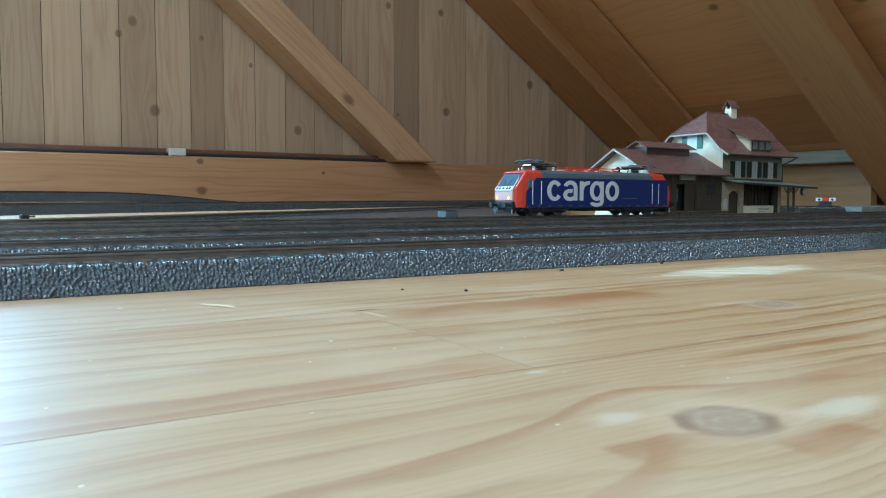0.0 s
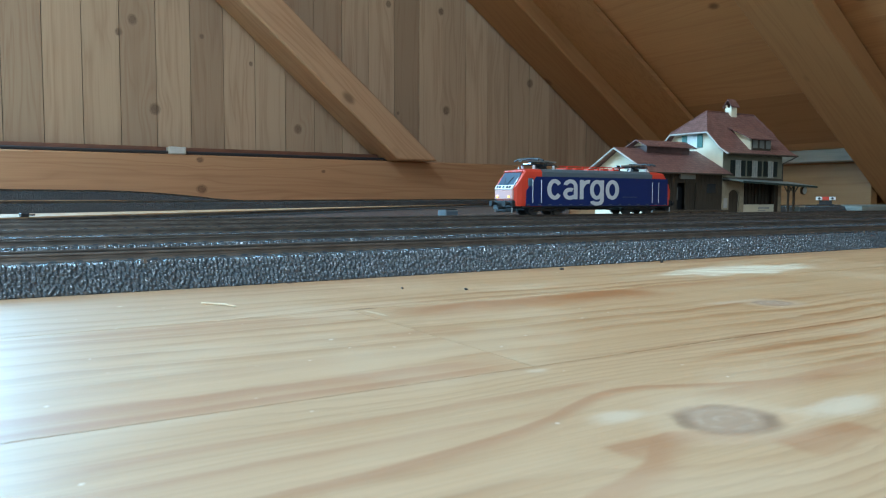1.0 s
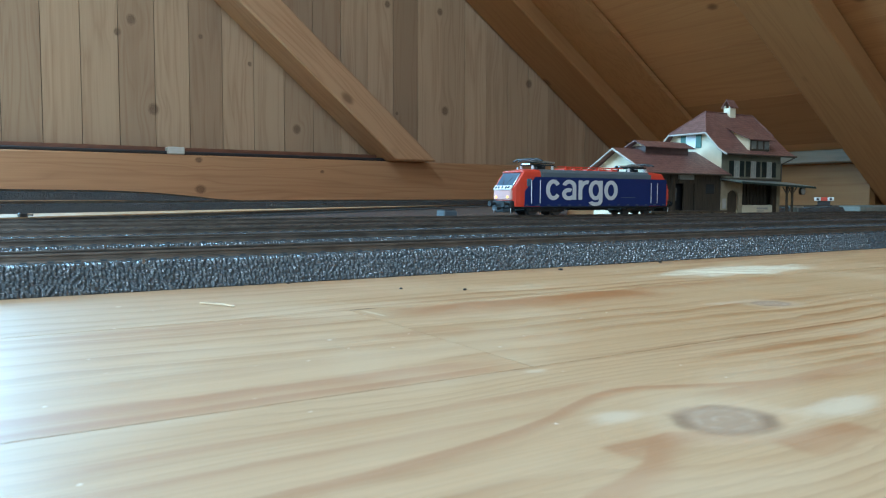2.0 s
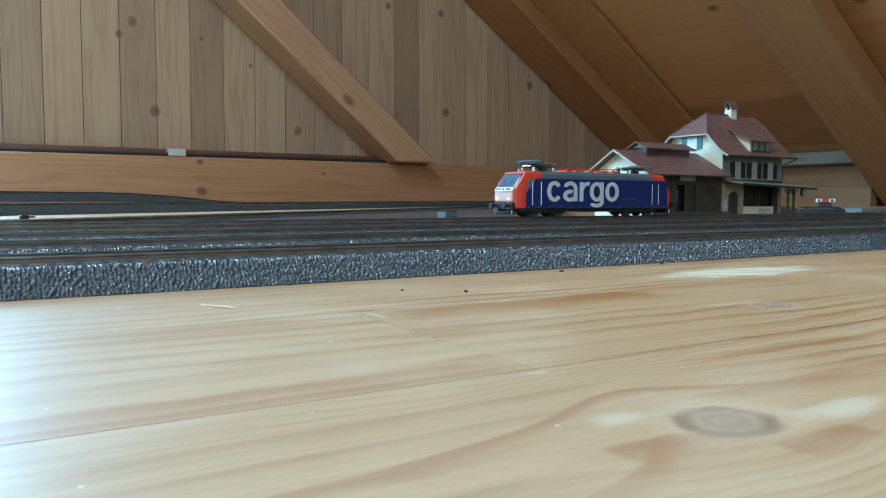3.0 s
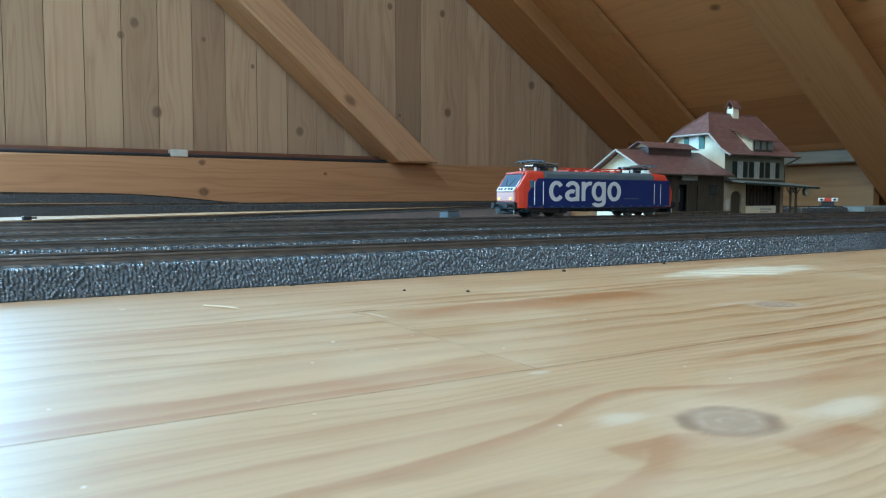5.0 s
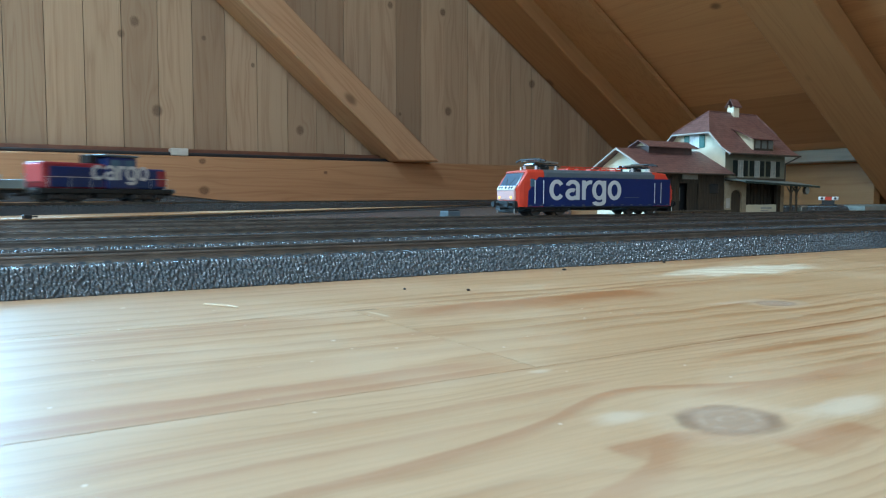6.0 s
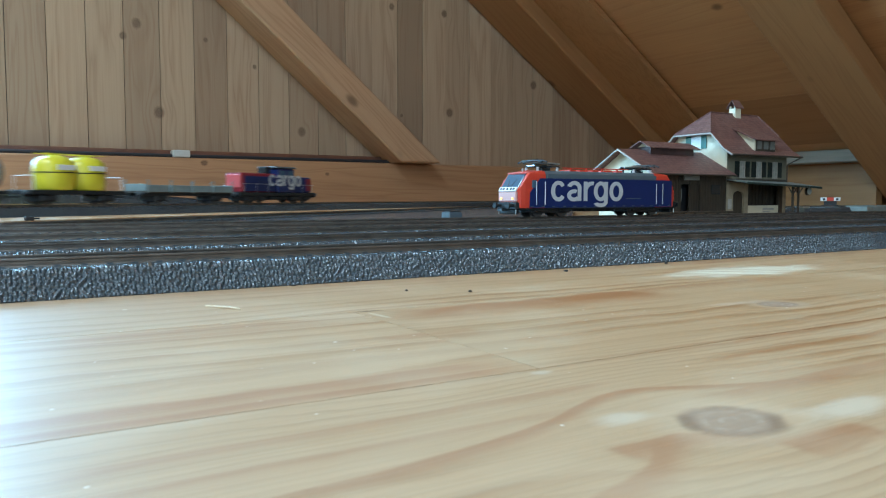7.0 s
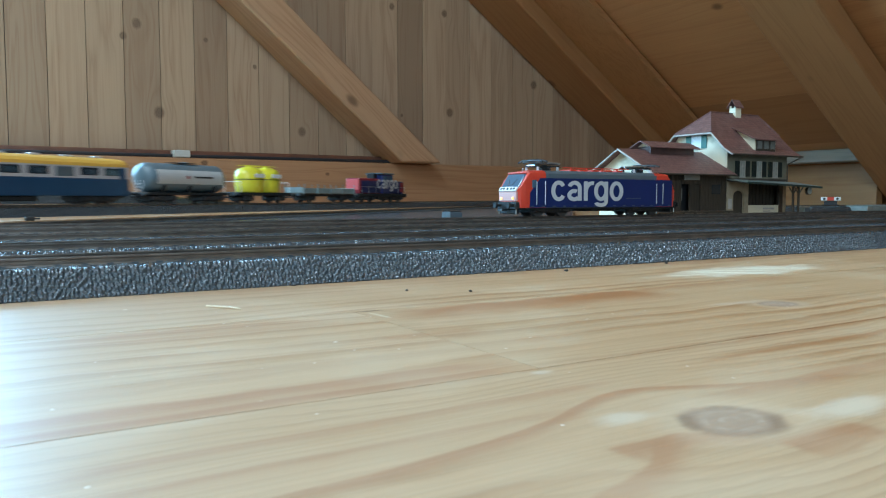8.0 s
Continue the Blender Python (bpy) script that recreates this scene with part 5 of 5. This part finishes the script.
def far_platform():
    ob = thing("loading_bank", pose(0, 0, SIDING_Z), "low grey-blue loading bank beyond the buffer stop", "model platform")
    part("body", boxed((1.352, 0.765, 0), (1.90, 0.93, 0.0080), 0.0006), M_ZINC, ob)
    for i in range(9):
        part("slab", boxed((1.353 + i * 0.0608, 0.7655, 0.0080), (1.353 + i * 0.0608 + 0.0603, 0.9295, 0.0090), 0.0002), M_ZINC, ob)


far_platform()


def point_motor(m):
    ob = thing("point_lantern", m, "small grey point lever box beside the track", "point lever")
    part("case", boxed((-0.0085, -0.006, 0), (0.0085, 0.006, 0.0075), 0.0008), M_GREYP, ob)
    part("lid", boxed((-0.0075, -0.005, 0.0075), (0.0075, 0.005, 0.0085), 0.0004), M_UNDER, ob)
    part("lever", rod(bmesh.new(), (0.004, -0.003, 0.008), (0.007, -0.003, 0.0105), 0.0006, 6), M_BLACK, ob)
    return ob


point_motor(pose(0.388, 0.6225, 0.0070, 0, 0, 12))
for x, y, a in ((0.030, 0.655, 20), ):
    ob = thing("spare_coupler", pose(x, y, BACK_Z, 0, 0, a), "small black plastic coupler lying on the board edge", "coupler")
    bm = boxed((-0.003, -0.0022, 0), (0.003, 0.0022, 0.003), 0.0005)
    box(bm, (0.003, -0.0008, 0.0008), (0.0075, 0.0008, 0.002))
    part("hook", bm, M_BLACK, ob)
M_SLIVER = mat("pale_sliver", (0.68, 0.56, 0.40), 0.6, vary=0.1, scale=400)
rng = random.Random(9)
for x, y, sx, sy, a in ((0.189, 0.221, 0.0011, 0.0008, 0), (0.123, 0.187, 0.0007, 0.0006, 0), (0.108, 0.199, 0.0006, 0.0005, 0), (0.247, 0.2245, 0.0012, 0.0007, 10), (0.0836, 0.2289, 0.0010, 0.0006, 0)):
    bm = bmesh.new()
    bmesh.ops.create_icosphere(bm, subdivisions=1, radius=1, matrix=Matrix.Translation((0, 0, 0.5)) @ Matrix.Diagonal((1, 1, 0.6, 1)))
    for v in bm.verts:
        v.co = Vector((v.co.x * sx, v.co.y * sy, max(0, v.co.z) * sy)) * rng.uniform(0.8, 1.2)
    tagged(part("crumb", bm, M_BLACK, m=pose(x, y, 0, 0, 0, a)), "tiny dark crumb lying on the table", "crumb", "crumbs on the table")
bm = bmesh.new()
rod(bm, (-0.0060, 0, 0.0003), (0.0015, 0.0002, 0.0003), 0.00022, 6, 0.0003)
rod(bm, (0.0014, 0.0002, 0.0003), (0.0058, -0.0008, 0.0003), 0.0003, 6, 0.00015)
tagged(part("wood_sliver", bm, M_SLIVER, m=pose(0.0515, 0.1915, 0, 0, 0, -56)), "pale wood sliver lying on the table", "splinter")


def platform_box(m):
    ob = thing("platform_cabinet", m, "small grey cabinet standing on the platform", "cabinet")
    part("body", boxed((-0.0065, -0.005, 0), (0.0065, 0.005, 0.0150), 0.0006), M_ZINC, ob)
    part("lid", boxed((-0.0072, -0.0057, 0.0150), (0.0072, 0.0057, 0.0168), 0.0005), M_BARGE, ob)
    part("door", boxed((-0.0052, -0.0054, 0.0015), (0.0052, -0.005, 0.0140), 0.0001), M_GREYP, ob)
    return ob


platform_box(pose(0.974, 0.640, 0))


# ---- the passing goods train ----
M_HOODRED = mat("hood_red", (0.25, 0.02, 0.03), 0.35, vary=0.06, scale=80)
M_YELLOW = mat("yellow_lacquer", (0.70, 0.62, 0.04), 0.3, vary=0.06, scale=60)
M_ROOFYEL = mat("ochre_roof", (0.74, 0.41, 0.075), 0.4, vary=0.06, scale=60)
M_COACHB = mat("coach_blue", (0.008, 0.048, 0.115), 0.35, vary=0.06, scale=60)
M_COACHG = mat("coach_grey", (0.46, 0.44, 0.46), 0.4, vary=0.05, scale=60)
M_TANKG = mat("tank_grey", (0.115, 0.165, 0.195), 0.32, vary=0.07, scale=60)
M_TANKW = mat("tank_band", (0.52, 0.53, 0.53), 0.4, vary=0.05, scale=60)
M_WAGON = mat("wagon_grey", (0.20, 0.26, 0.27), 0.45, vary=0.15, scale=70)


def two_axle_gear(ob, half, base):
    for x in (-base, base):
        bogie(ob, x, (0.0,), 0.0056, 0.0095, 0.018, 0.0125, "axle_guard")


def shunter():
    ob = thing("diesel_locomotive", Matrix(), "red and blue model diesel shunter with centre cab, hauling the train", "model locomotive")
    L = 0.0805
    part("frame", boxed((-L, -0.0155, 0.0090), (L, 0.0155, 0.0135), 0.0006), M_UNDER, ob)
    rh = part("rear_hood", boxed((-L + 0.004, -0.0130, 0.0135), (-0.006, 0.0130, 0.0385), 0.0022, segs=2), M_HOODRED, ob, "dark red long hood")
    part("hood_end", boxed((-L + 0.0030, -0.0115, 0.0195), (-L + 0.0045, 0.0115, 0.0365), 0.0006), M_PINK, rh, "bright red hood end")
    part("hood_flank", boxed((-0.070, -0.0134, 0.0150), (-0.008, 0.0134, 0.0345), 0.0004), M_BLUE, rh, "blue engine doors")
    bm = bmesh.new()
    for i in range(6):
        for s in (-1, 1):
            box(bm, (-0.048 + i * 0.0068, min(s * 0.0133, s * 0.0137), 0.017), (-0.0475 + i * 0.0068, max(s * 0.0133, s * 0.0137), 0.033))
    part("door_gaps", bm, M_BLACK, rh)
    fh = part("front_hood", boxed((0.030, -0.0130, 0.0135), (L - 0.006, 0.0130, 0.0355), 0.0022, segs=2), M_BLUE, ob, "blue short hood")
    part("hood_nose", boxed((L - 0.020, -0.0133, 0.0150), (L - 0.0045, 0.0133, 0.0350), 0.002), M_HOODRED, fh, "dark red nose")
    cab = part("cab", boxed((-0.006, -0.0158, 0.0135), (0.032, 0.0158, 0.0460), 0.0022, segs=2), M_BLUE, ob, "blue cab")
    part("cab_roof", boxed((-0.009, -0.0165, 0.0460), (0.035, 0.0165, 0.0485), 0.001), M_GREYP, cab)
    for s in (-1, 1):
        y0, y1 = sorted((s * 0.0157, s * 0.0162))
        part("cab_window", boxed((-0.002, y0, 0.0335), (0.010, y1, 0.0430), 0.0002), M_SCREEN, cab)
        part("cab_window", boxed((0.016, y0, 0.0335), (0.028, y1, 0.0430), 0.0002), M_SCREEN, cab)
        y0, y1 = sorted((s * 0.0137, s * 0.0142))
        mm = Matrix.Translation((-0.026 if s < 0 else 0.052, s * 0.0165, 0.0225)) @ Matrix.Rotation(radians(0 if s < 0 else 180), 4, "Z")
        part("lettering", cargo_letters(0.80), M_LETTER, cab, "pale cargo lettering", m=mm)
        bm = bmesh.new()
        for x in (-0.074, -0.05, -0.026, 0.05, 0.073):
            rod(bm, (x, s * 0.0152, 0.0135), (x, s * 0.0152, 0.0245), 0.0003, 5)
        rod(bm, (-0.076, s * 0.0152, 0.0245), (-0.012, s * 0.0152, 0.0245), 0.0003, 5)
        rod(bm, (0.040, s * 0.0152, 0.0245), (0.076, s * 0.0152, 0.0245), 0.0003, 5)
        part("handrail", bm, M_STEEL, ob)
    bm = boxed((-0.020, -0.007, 0.0385), (-0.010, 0.007, 0.0475), 0.0008)
    part("exhaust", bm, M_UNDER, ob)
    part("fuel_tank", boxed((-0.018, -0.0145, 0.0040), (0.018, 0.0145, 0.0090), 0.001), M_UNDER, ob)
    for s in (-1, 1):
        part("buffer_beam", boxed((min(s * L, s * (L + 0.002)), -0.015, 0.0075), (max(s * L, s * (L + 0.002)), 0.015, 0.0140), 0.0005), M_UNDER, ob)
        buffers(ob, s * (L + 0.002), s, 0.0115, 0.0102)
    for x in (-0.049, 0.049):
        bogie(ob, x, (-0.0135, 0.0135), 0.0058, 0.0090, 0.042, 0.0128)
    return ob


def low_wagon():
    ob = thing("low_sided_wagon", Matrix(), "grey low-sided model wagon with stakes, empty", "model wagon")
    L = 0.069
    part("deck", boxed((-L, -0.0160, 0.0118), (L, 0.0160, 0.0140), 0.0004), M_BROWNW, ob)
    for s in (-1, 1):
        y0, y1 = sorted((s * 0.0152, s * 0.0163))
        for i in range(4):
            x = -L + i * L / 2
            part("side_flap", boxed((x + 0.0006, y0, 0.0130), (x + L / 2 - 0.0006, y1, 0.0205), 0.0003), M_WAGON, ob)
        for i in range(5):
            x = -L + 0.002 + i * (2 * L - 0.004) / 4
            part("stake", boxed((x - 0.0006, min(s * 0.0163, s * 0.0172), 0.0118), (x + 0.0006, max(s * 0.0163, s * 0.0172), 0.0265)), M_WAGON, ob)
        part("end_board", boxed((min(s * L, s * (L - 0.0012)), -0.0150, 0.0140), (max(s * L, s * (L - 0.0012)), 0.0150, 0.0215), 0.0003), M_WAGON, ob)
        buffers(ob, s * L, s, 0.0115, 0.0102)
        part("sole_bar", boxed((-L, min(s * 0.0115, s * 0.0135), 0.0088), (L, max(s * 0.0115, s * 0.0135), 0.0118)), M_UNDER, ob)
    two_axle_gear(ob, 0, 0.044)
    return ob


def drum(pts, n=24, scale=(1, 1)):
    """A body turned about the x axis from (x, radius) pairs."""
    rows = [[(x, r * math.cos(2 * math.pi * i / n) * scale[0], r * math.sin(2 * math.pi * i / n) * scale[1]) for i in range(n)] for x, r in pts]
    return loft(rows)


def turned(pts, n=24):
    """A body turned about the z axis from (z, radius) pairs."""
    return loft([[(r * math.cos(2 * math.pi * i / n), r * math.sin(2 * math.pi * i / n), z) for i in range(n)] for z, r in pts])


def silo_wagon():
    ob = thing("silo_wagon", Matrix(), "yellow model silo wagon with twin rounded vessels on a black frame", "model wagon")
    L = 0.054
    part("frame", boxed((-L, -0.0150, 0.0095), (L, 0.0150, 0.0135), 0.0005), M_UNDER, ob)
    for x in (-0.0175, 0.0175):
        bm = turned([(0.0136, 0.0166), (0.0150, 0.0176), (0.022, 0.0183), (0.030, 0.0186), (0.0365, 0.0183), (0.0410, 0.0168), (0.0440, 0.0136), (0.0462, 0.0080), (0.0468, 0.003)])
        sv = part("silo", bm, M_YELLOW, ob, "rounded yellow vessel", smooth=True, m=Matrix.Translation((x, 0, 0)) @ Matrix.Diagonal((1.06, 0.92, 1, 1)))
        part("band", turned([(0.0298, 0.0189), (0.0308, 0.0189)]), M_UNDER, sv)
        part("panel", boxed((-0.009, -0.0192, 0.0325), (0.009, -0.0178, 0.0375), 0.0003), M_WHITE, sv, "white panel")
        part("hatch", turned([(0.0468, 0.0040), (0.0482, 0.0040), (0.0486, 0.002)], 14), M_YELLOW, sv)
    bm = bmesh.new()
    for s in (-1, 1):
        rod(bm, (-0.034, s * 0.006, 0.0480), (0.034, s * 0.006, 0.0480), 0.0004, 5)
    part("walkway", bm, M_YELLOW, ob)
    for s in (-1, 1):
        bm = bmesh.new()
        for y in (-0.013, 0.013):
            rod(bm, (s * 0.050, y, 0.0135), (s * 0.050, y, 0.027), 0.0004, 5)
        rod(bm, (s * 0.050, -0.013, 0.027), (s * 0.050, 0.013, 0.027), 0.0004, 5)
        part("end_rail", bm, M_WHITE, ob)
        buffers(ob, s * L, s, 0.0115, 0.0102)
    two_axle_gear(ob, 0, 0.033)
    return ob


def tank_wagon():
    ob = thing("tank_wagon", Matrix(), "grey model tank wagon with a pale lengthwise band", "model wagon")
    L = 0.063
    part("frame", boxed((-L, -0.0140, 0.0095), (L, 0.0140, 0.0125), 0.0005), M_UNDER, ob)
    R, zc = 0.0163, 0.0288
    ends = [(-0.0625, 0.004), (-0.0615, 0.0095), (-0.0585, 0.0138), (-0.055, 0.0158), (-0.052, R)]
    tk = part("tank", drum(ends + [(-x, r) for x, r in reversed(ends)], 32), M_TANKG, ob, "grey barrel", smooth=True, m=pose(0, 0, zc))
    for s in (-1, 1):
        bm = bmesh.new()
        rows = []
        for x in (-0.0515, 0.0515):
            arc = [(x, s * (R + 0.0003) * math.cos(a), (R + 0.0003) * math.sin(a)) for a in [radians(-24 + 8 * i) for i in range(8)]]
            arc2 = [(x, s * (R - 0.0005) * math.cos(a), (R - 0.0005) * math.sin(a)) for a in [radians(-24 + 8 * i) for i in reversed(range(8))]]
            rows.append(arc + arc2)
        bd = part("band", loft(rows), M_TANKW, tk, "pale grey band")
        y0, y1 = sorted((s * (R + 0.0001), s * (R + 0.0006)))
        part("marks", boxed((0.004, y0, 0.0002), (0.034, y1, 0.0022)), M_UNDER, bd)
        part("marks", boxed((-0.008, y0, -0.0006), (-0.004, y1, 0.0028)), M_HOODRED, bd)
        for x in (-0.040, 0.0, 0.040):
            part("saddle", prism(bmesh.new(), [(-0.012, 0.0125), (0.012, 0.0125), (0.0145, 0.0205), (-0.0145, 0.0205)], x - 0.002 + s * 0.0001, x + 0.002, "x"), M_UNDER, ob) if s < 0 else None
        buffers(ob, s * L, s, 0.0115, 0.0102)
    part("dome", turned([(0.0, 0.0052), (0.0025, 0.0052), (0.0033, 0.003)], 16), M_TANKG, tk, m=pose(0.004, 0, R - 0.0006))
    bm = boxed((-0.018, -0.006, 0.0459), (0.022, 0.006, 0.0464))
    part("catwalk", bm, M_UNDER, ob)
    bm = bmesh.new()
    for y in (-0.005, 0.005):
        rod(bm, (-0.0635, y, 0.0125), (-0.0600, y, 0.040), 0.0004, 5)
    for i in range(8):
        rod(bm, (-0.0633 + i * 0.0004, -0.005, 0.015 + i * 0.0033), (-0.0633 + i * 0.0004, 0.005, 0.015 + i * 0.0033), 0.0003, 5)
    part("ladder", bm, M_WHITE, ob)
    for x in (-0.040, 0.040):
        bogie(ob, x, (-0.0105, 0.0105), 0.0054, 0.0095, 0.034, 0.0125)
    return ob


def coach():
    ob = thing("passenger_coach", Matrix(), "blue and pale grey model coach with an ochre roof", "model coach")
    L, W = 0.132, 0.0164
    part("body_lower", boxed((-L, -W, 0.0085), (L, W, 0.0255), 0.0006), M_COACHB, ob, "deep blue lower body")
    bd = part("window_band", boxed((-L + 0.0002, -W + 0.0002, 0.0255), (L - 0.0002, W - 0.0002, 0.0375)), M_COACHG, ob, "pale grey window band")
    sec = [(-W, 0.0375), (-W * 0.97, 0.0405), (-W * 0.82, 0.0435), (-W * 0.5, 0.0458), (0, 0.0466), (W * 0.5, 0.0458), (W * 0.82, 0.0435), (W * 0.97, 0.0405), (W, 0.0375)]
    rf = part("roof", loft([[(x, u * k, 0.0375 + (v - 0.0375) * k) for u, v in sec] for x, k in ((-L, 0.9), (-L + 0.003, 0.98), (-L + 0.008, 1), (L - 0.008, 1), (L - 0.003, 0.98), (L, 0.9))]), M_ROOFYEL, ob, "ochre yellow roof", smooth=False)
    bm = bmesh.new()
    for i in range(7):
        x = -0.105 + i * 0.035
        box(bm, (x - 0.005, -0.003, 0.0462), (x + 0.005, 0.003, 0.0482), 0.0006)
    part("roof_vents", bm, M_COACHG, rf)
    for s in (-1, 1):
        y0, y1 = sorted((s * (W - 0.0006), s * (W + 0.0001)))
        for i in range(9):
            x = -0.112 + i * 0.028
            if i == 6:
                part("toilet_panel", boxed((x - 0.010, y0, 0.0270), (x + 0.010, y1, 0.0362), 0.0003), M_GREYP, bd)
                continue
            wn = part("window", boxed((x - 0.0105, y0, 0.0285), (x + 0.0105, y1, 0.0360), 0.0003), M_WINDOW, bd)
            part("blind", boxed((x - 0.0060, min(y0, y1 + 0.0001), 0.0295), (x + 0.0060, max(y0, y1 + 0.0001), 0.0340)), M_SCREEN, wn)
        part("door", boxed((s * 0.1235 - 0.004, -W - 0.0003, 0.0095), (s * 0.1235 + 0.004, W + 0.0003, 0.0365), 0.0003), M_COACHB, ob)
        part("gangway", boxed((min(s * L, s * (L + 0.0045)), -0.0065, 0.0115), (max(s * L, s * (L + 0.0045)), 0.0065, 0.0385), 0.001), M_BLACK, ob)
        buffers(ob, s * L, s, 0.0115, 0.0102)
        bogie(ob, s * 0.098, (-0.0145, 0.0145), 0.0054, 0.0088, 0.044, 0.0125)
    part("under_boxes", boxed((-0.045, -0.0130, 0.0035), (0.030, 0.0130, 0.0085), 0.001), M_UNDER, ob)
    return ob


M_PINK = mat("bright_red", (0.60, 0.10, 0.11), 0.4, vary=0.06, scale=80)
# mid-points behind the front of the leading body, in metres along the train
TRAIN = [(shunter(), -0.0805), (low_wagon(), -0.2460), (silo_wagon(), -0.3950), (tank_wagon(), -0.5330), (coach(), -0.7560)]


def train_place(s):
    """Place and heading at s metres along the rear track; it comes out of a curve before the boards in view."""
    if s >= S_CURVE:
        p = TRAIN_O + _u * s
        return p, BACK_A
    a = (S_CURVE - s) / CURVE_R
    c = TRAIN_O + _u * S_CURVE + _n * CURVE_R
    h = BACK_A - a
    return c + Vector((math.sin(h), -math.cos(h))) * CURVE_R, h


def motions():
    for ob, back in TRAIN:
        rows = []
        for i in range(0, 81, 2):
            t = i / 10
            s = 0.2805 * (t - 7) + 0.00525 * (t - 7) ** 2 + back
            p, h = train_place(s)
            rows.append((t, Matrix.Translation((p.x, p.y, BACK_Z + RAIL_TOP)) @ Matrix.Rotation(h, 4, "Z")))
        walk(ob, rows)


motions()
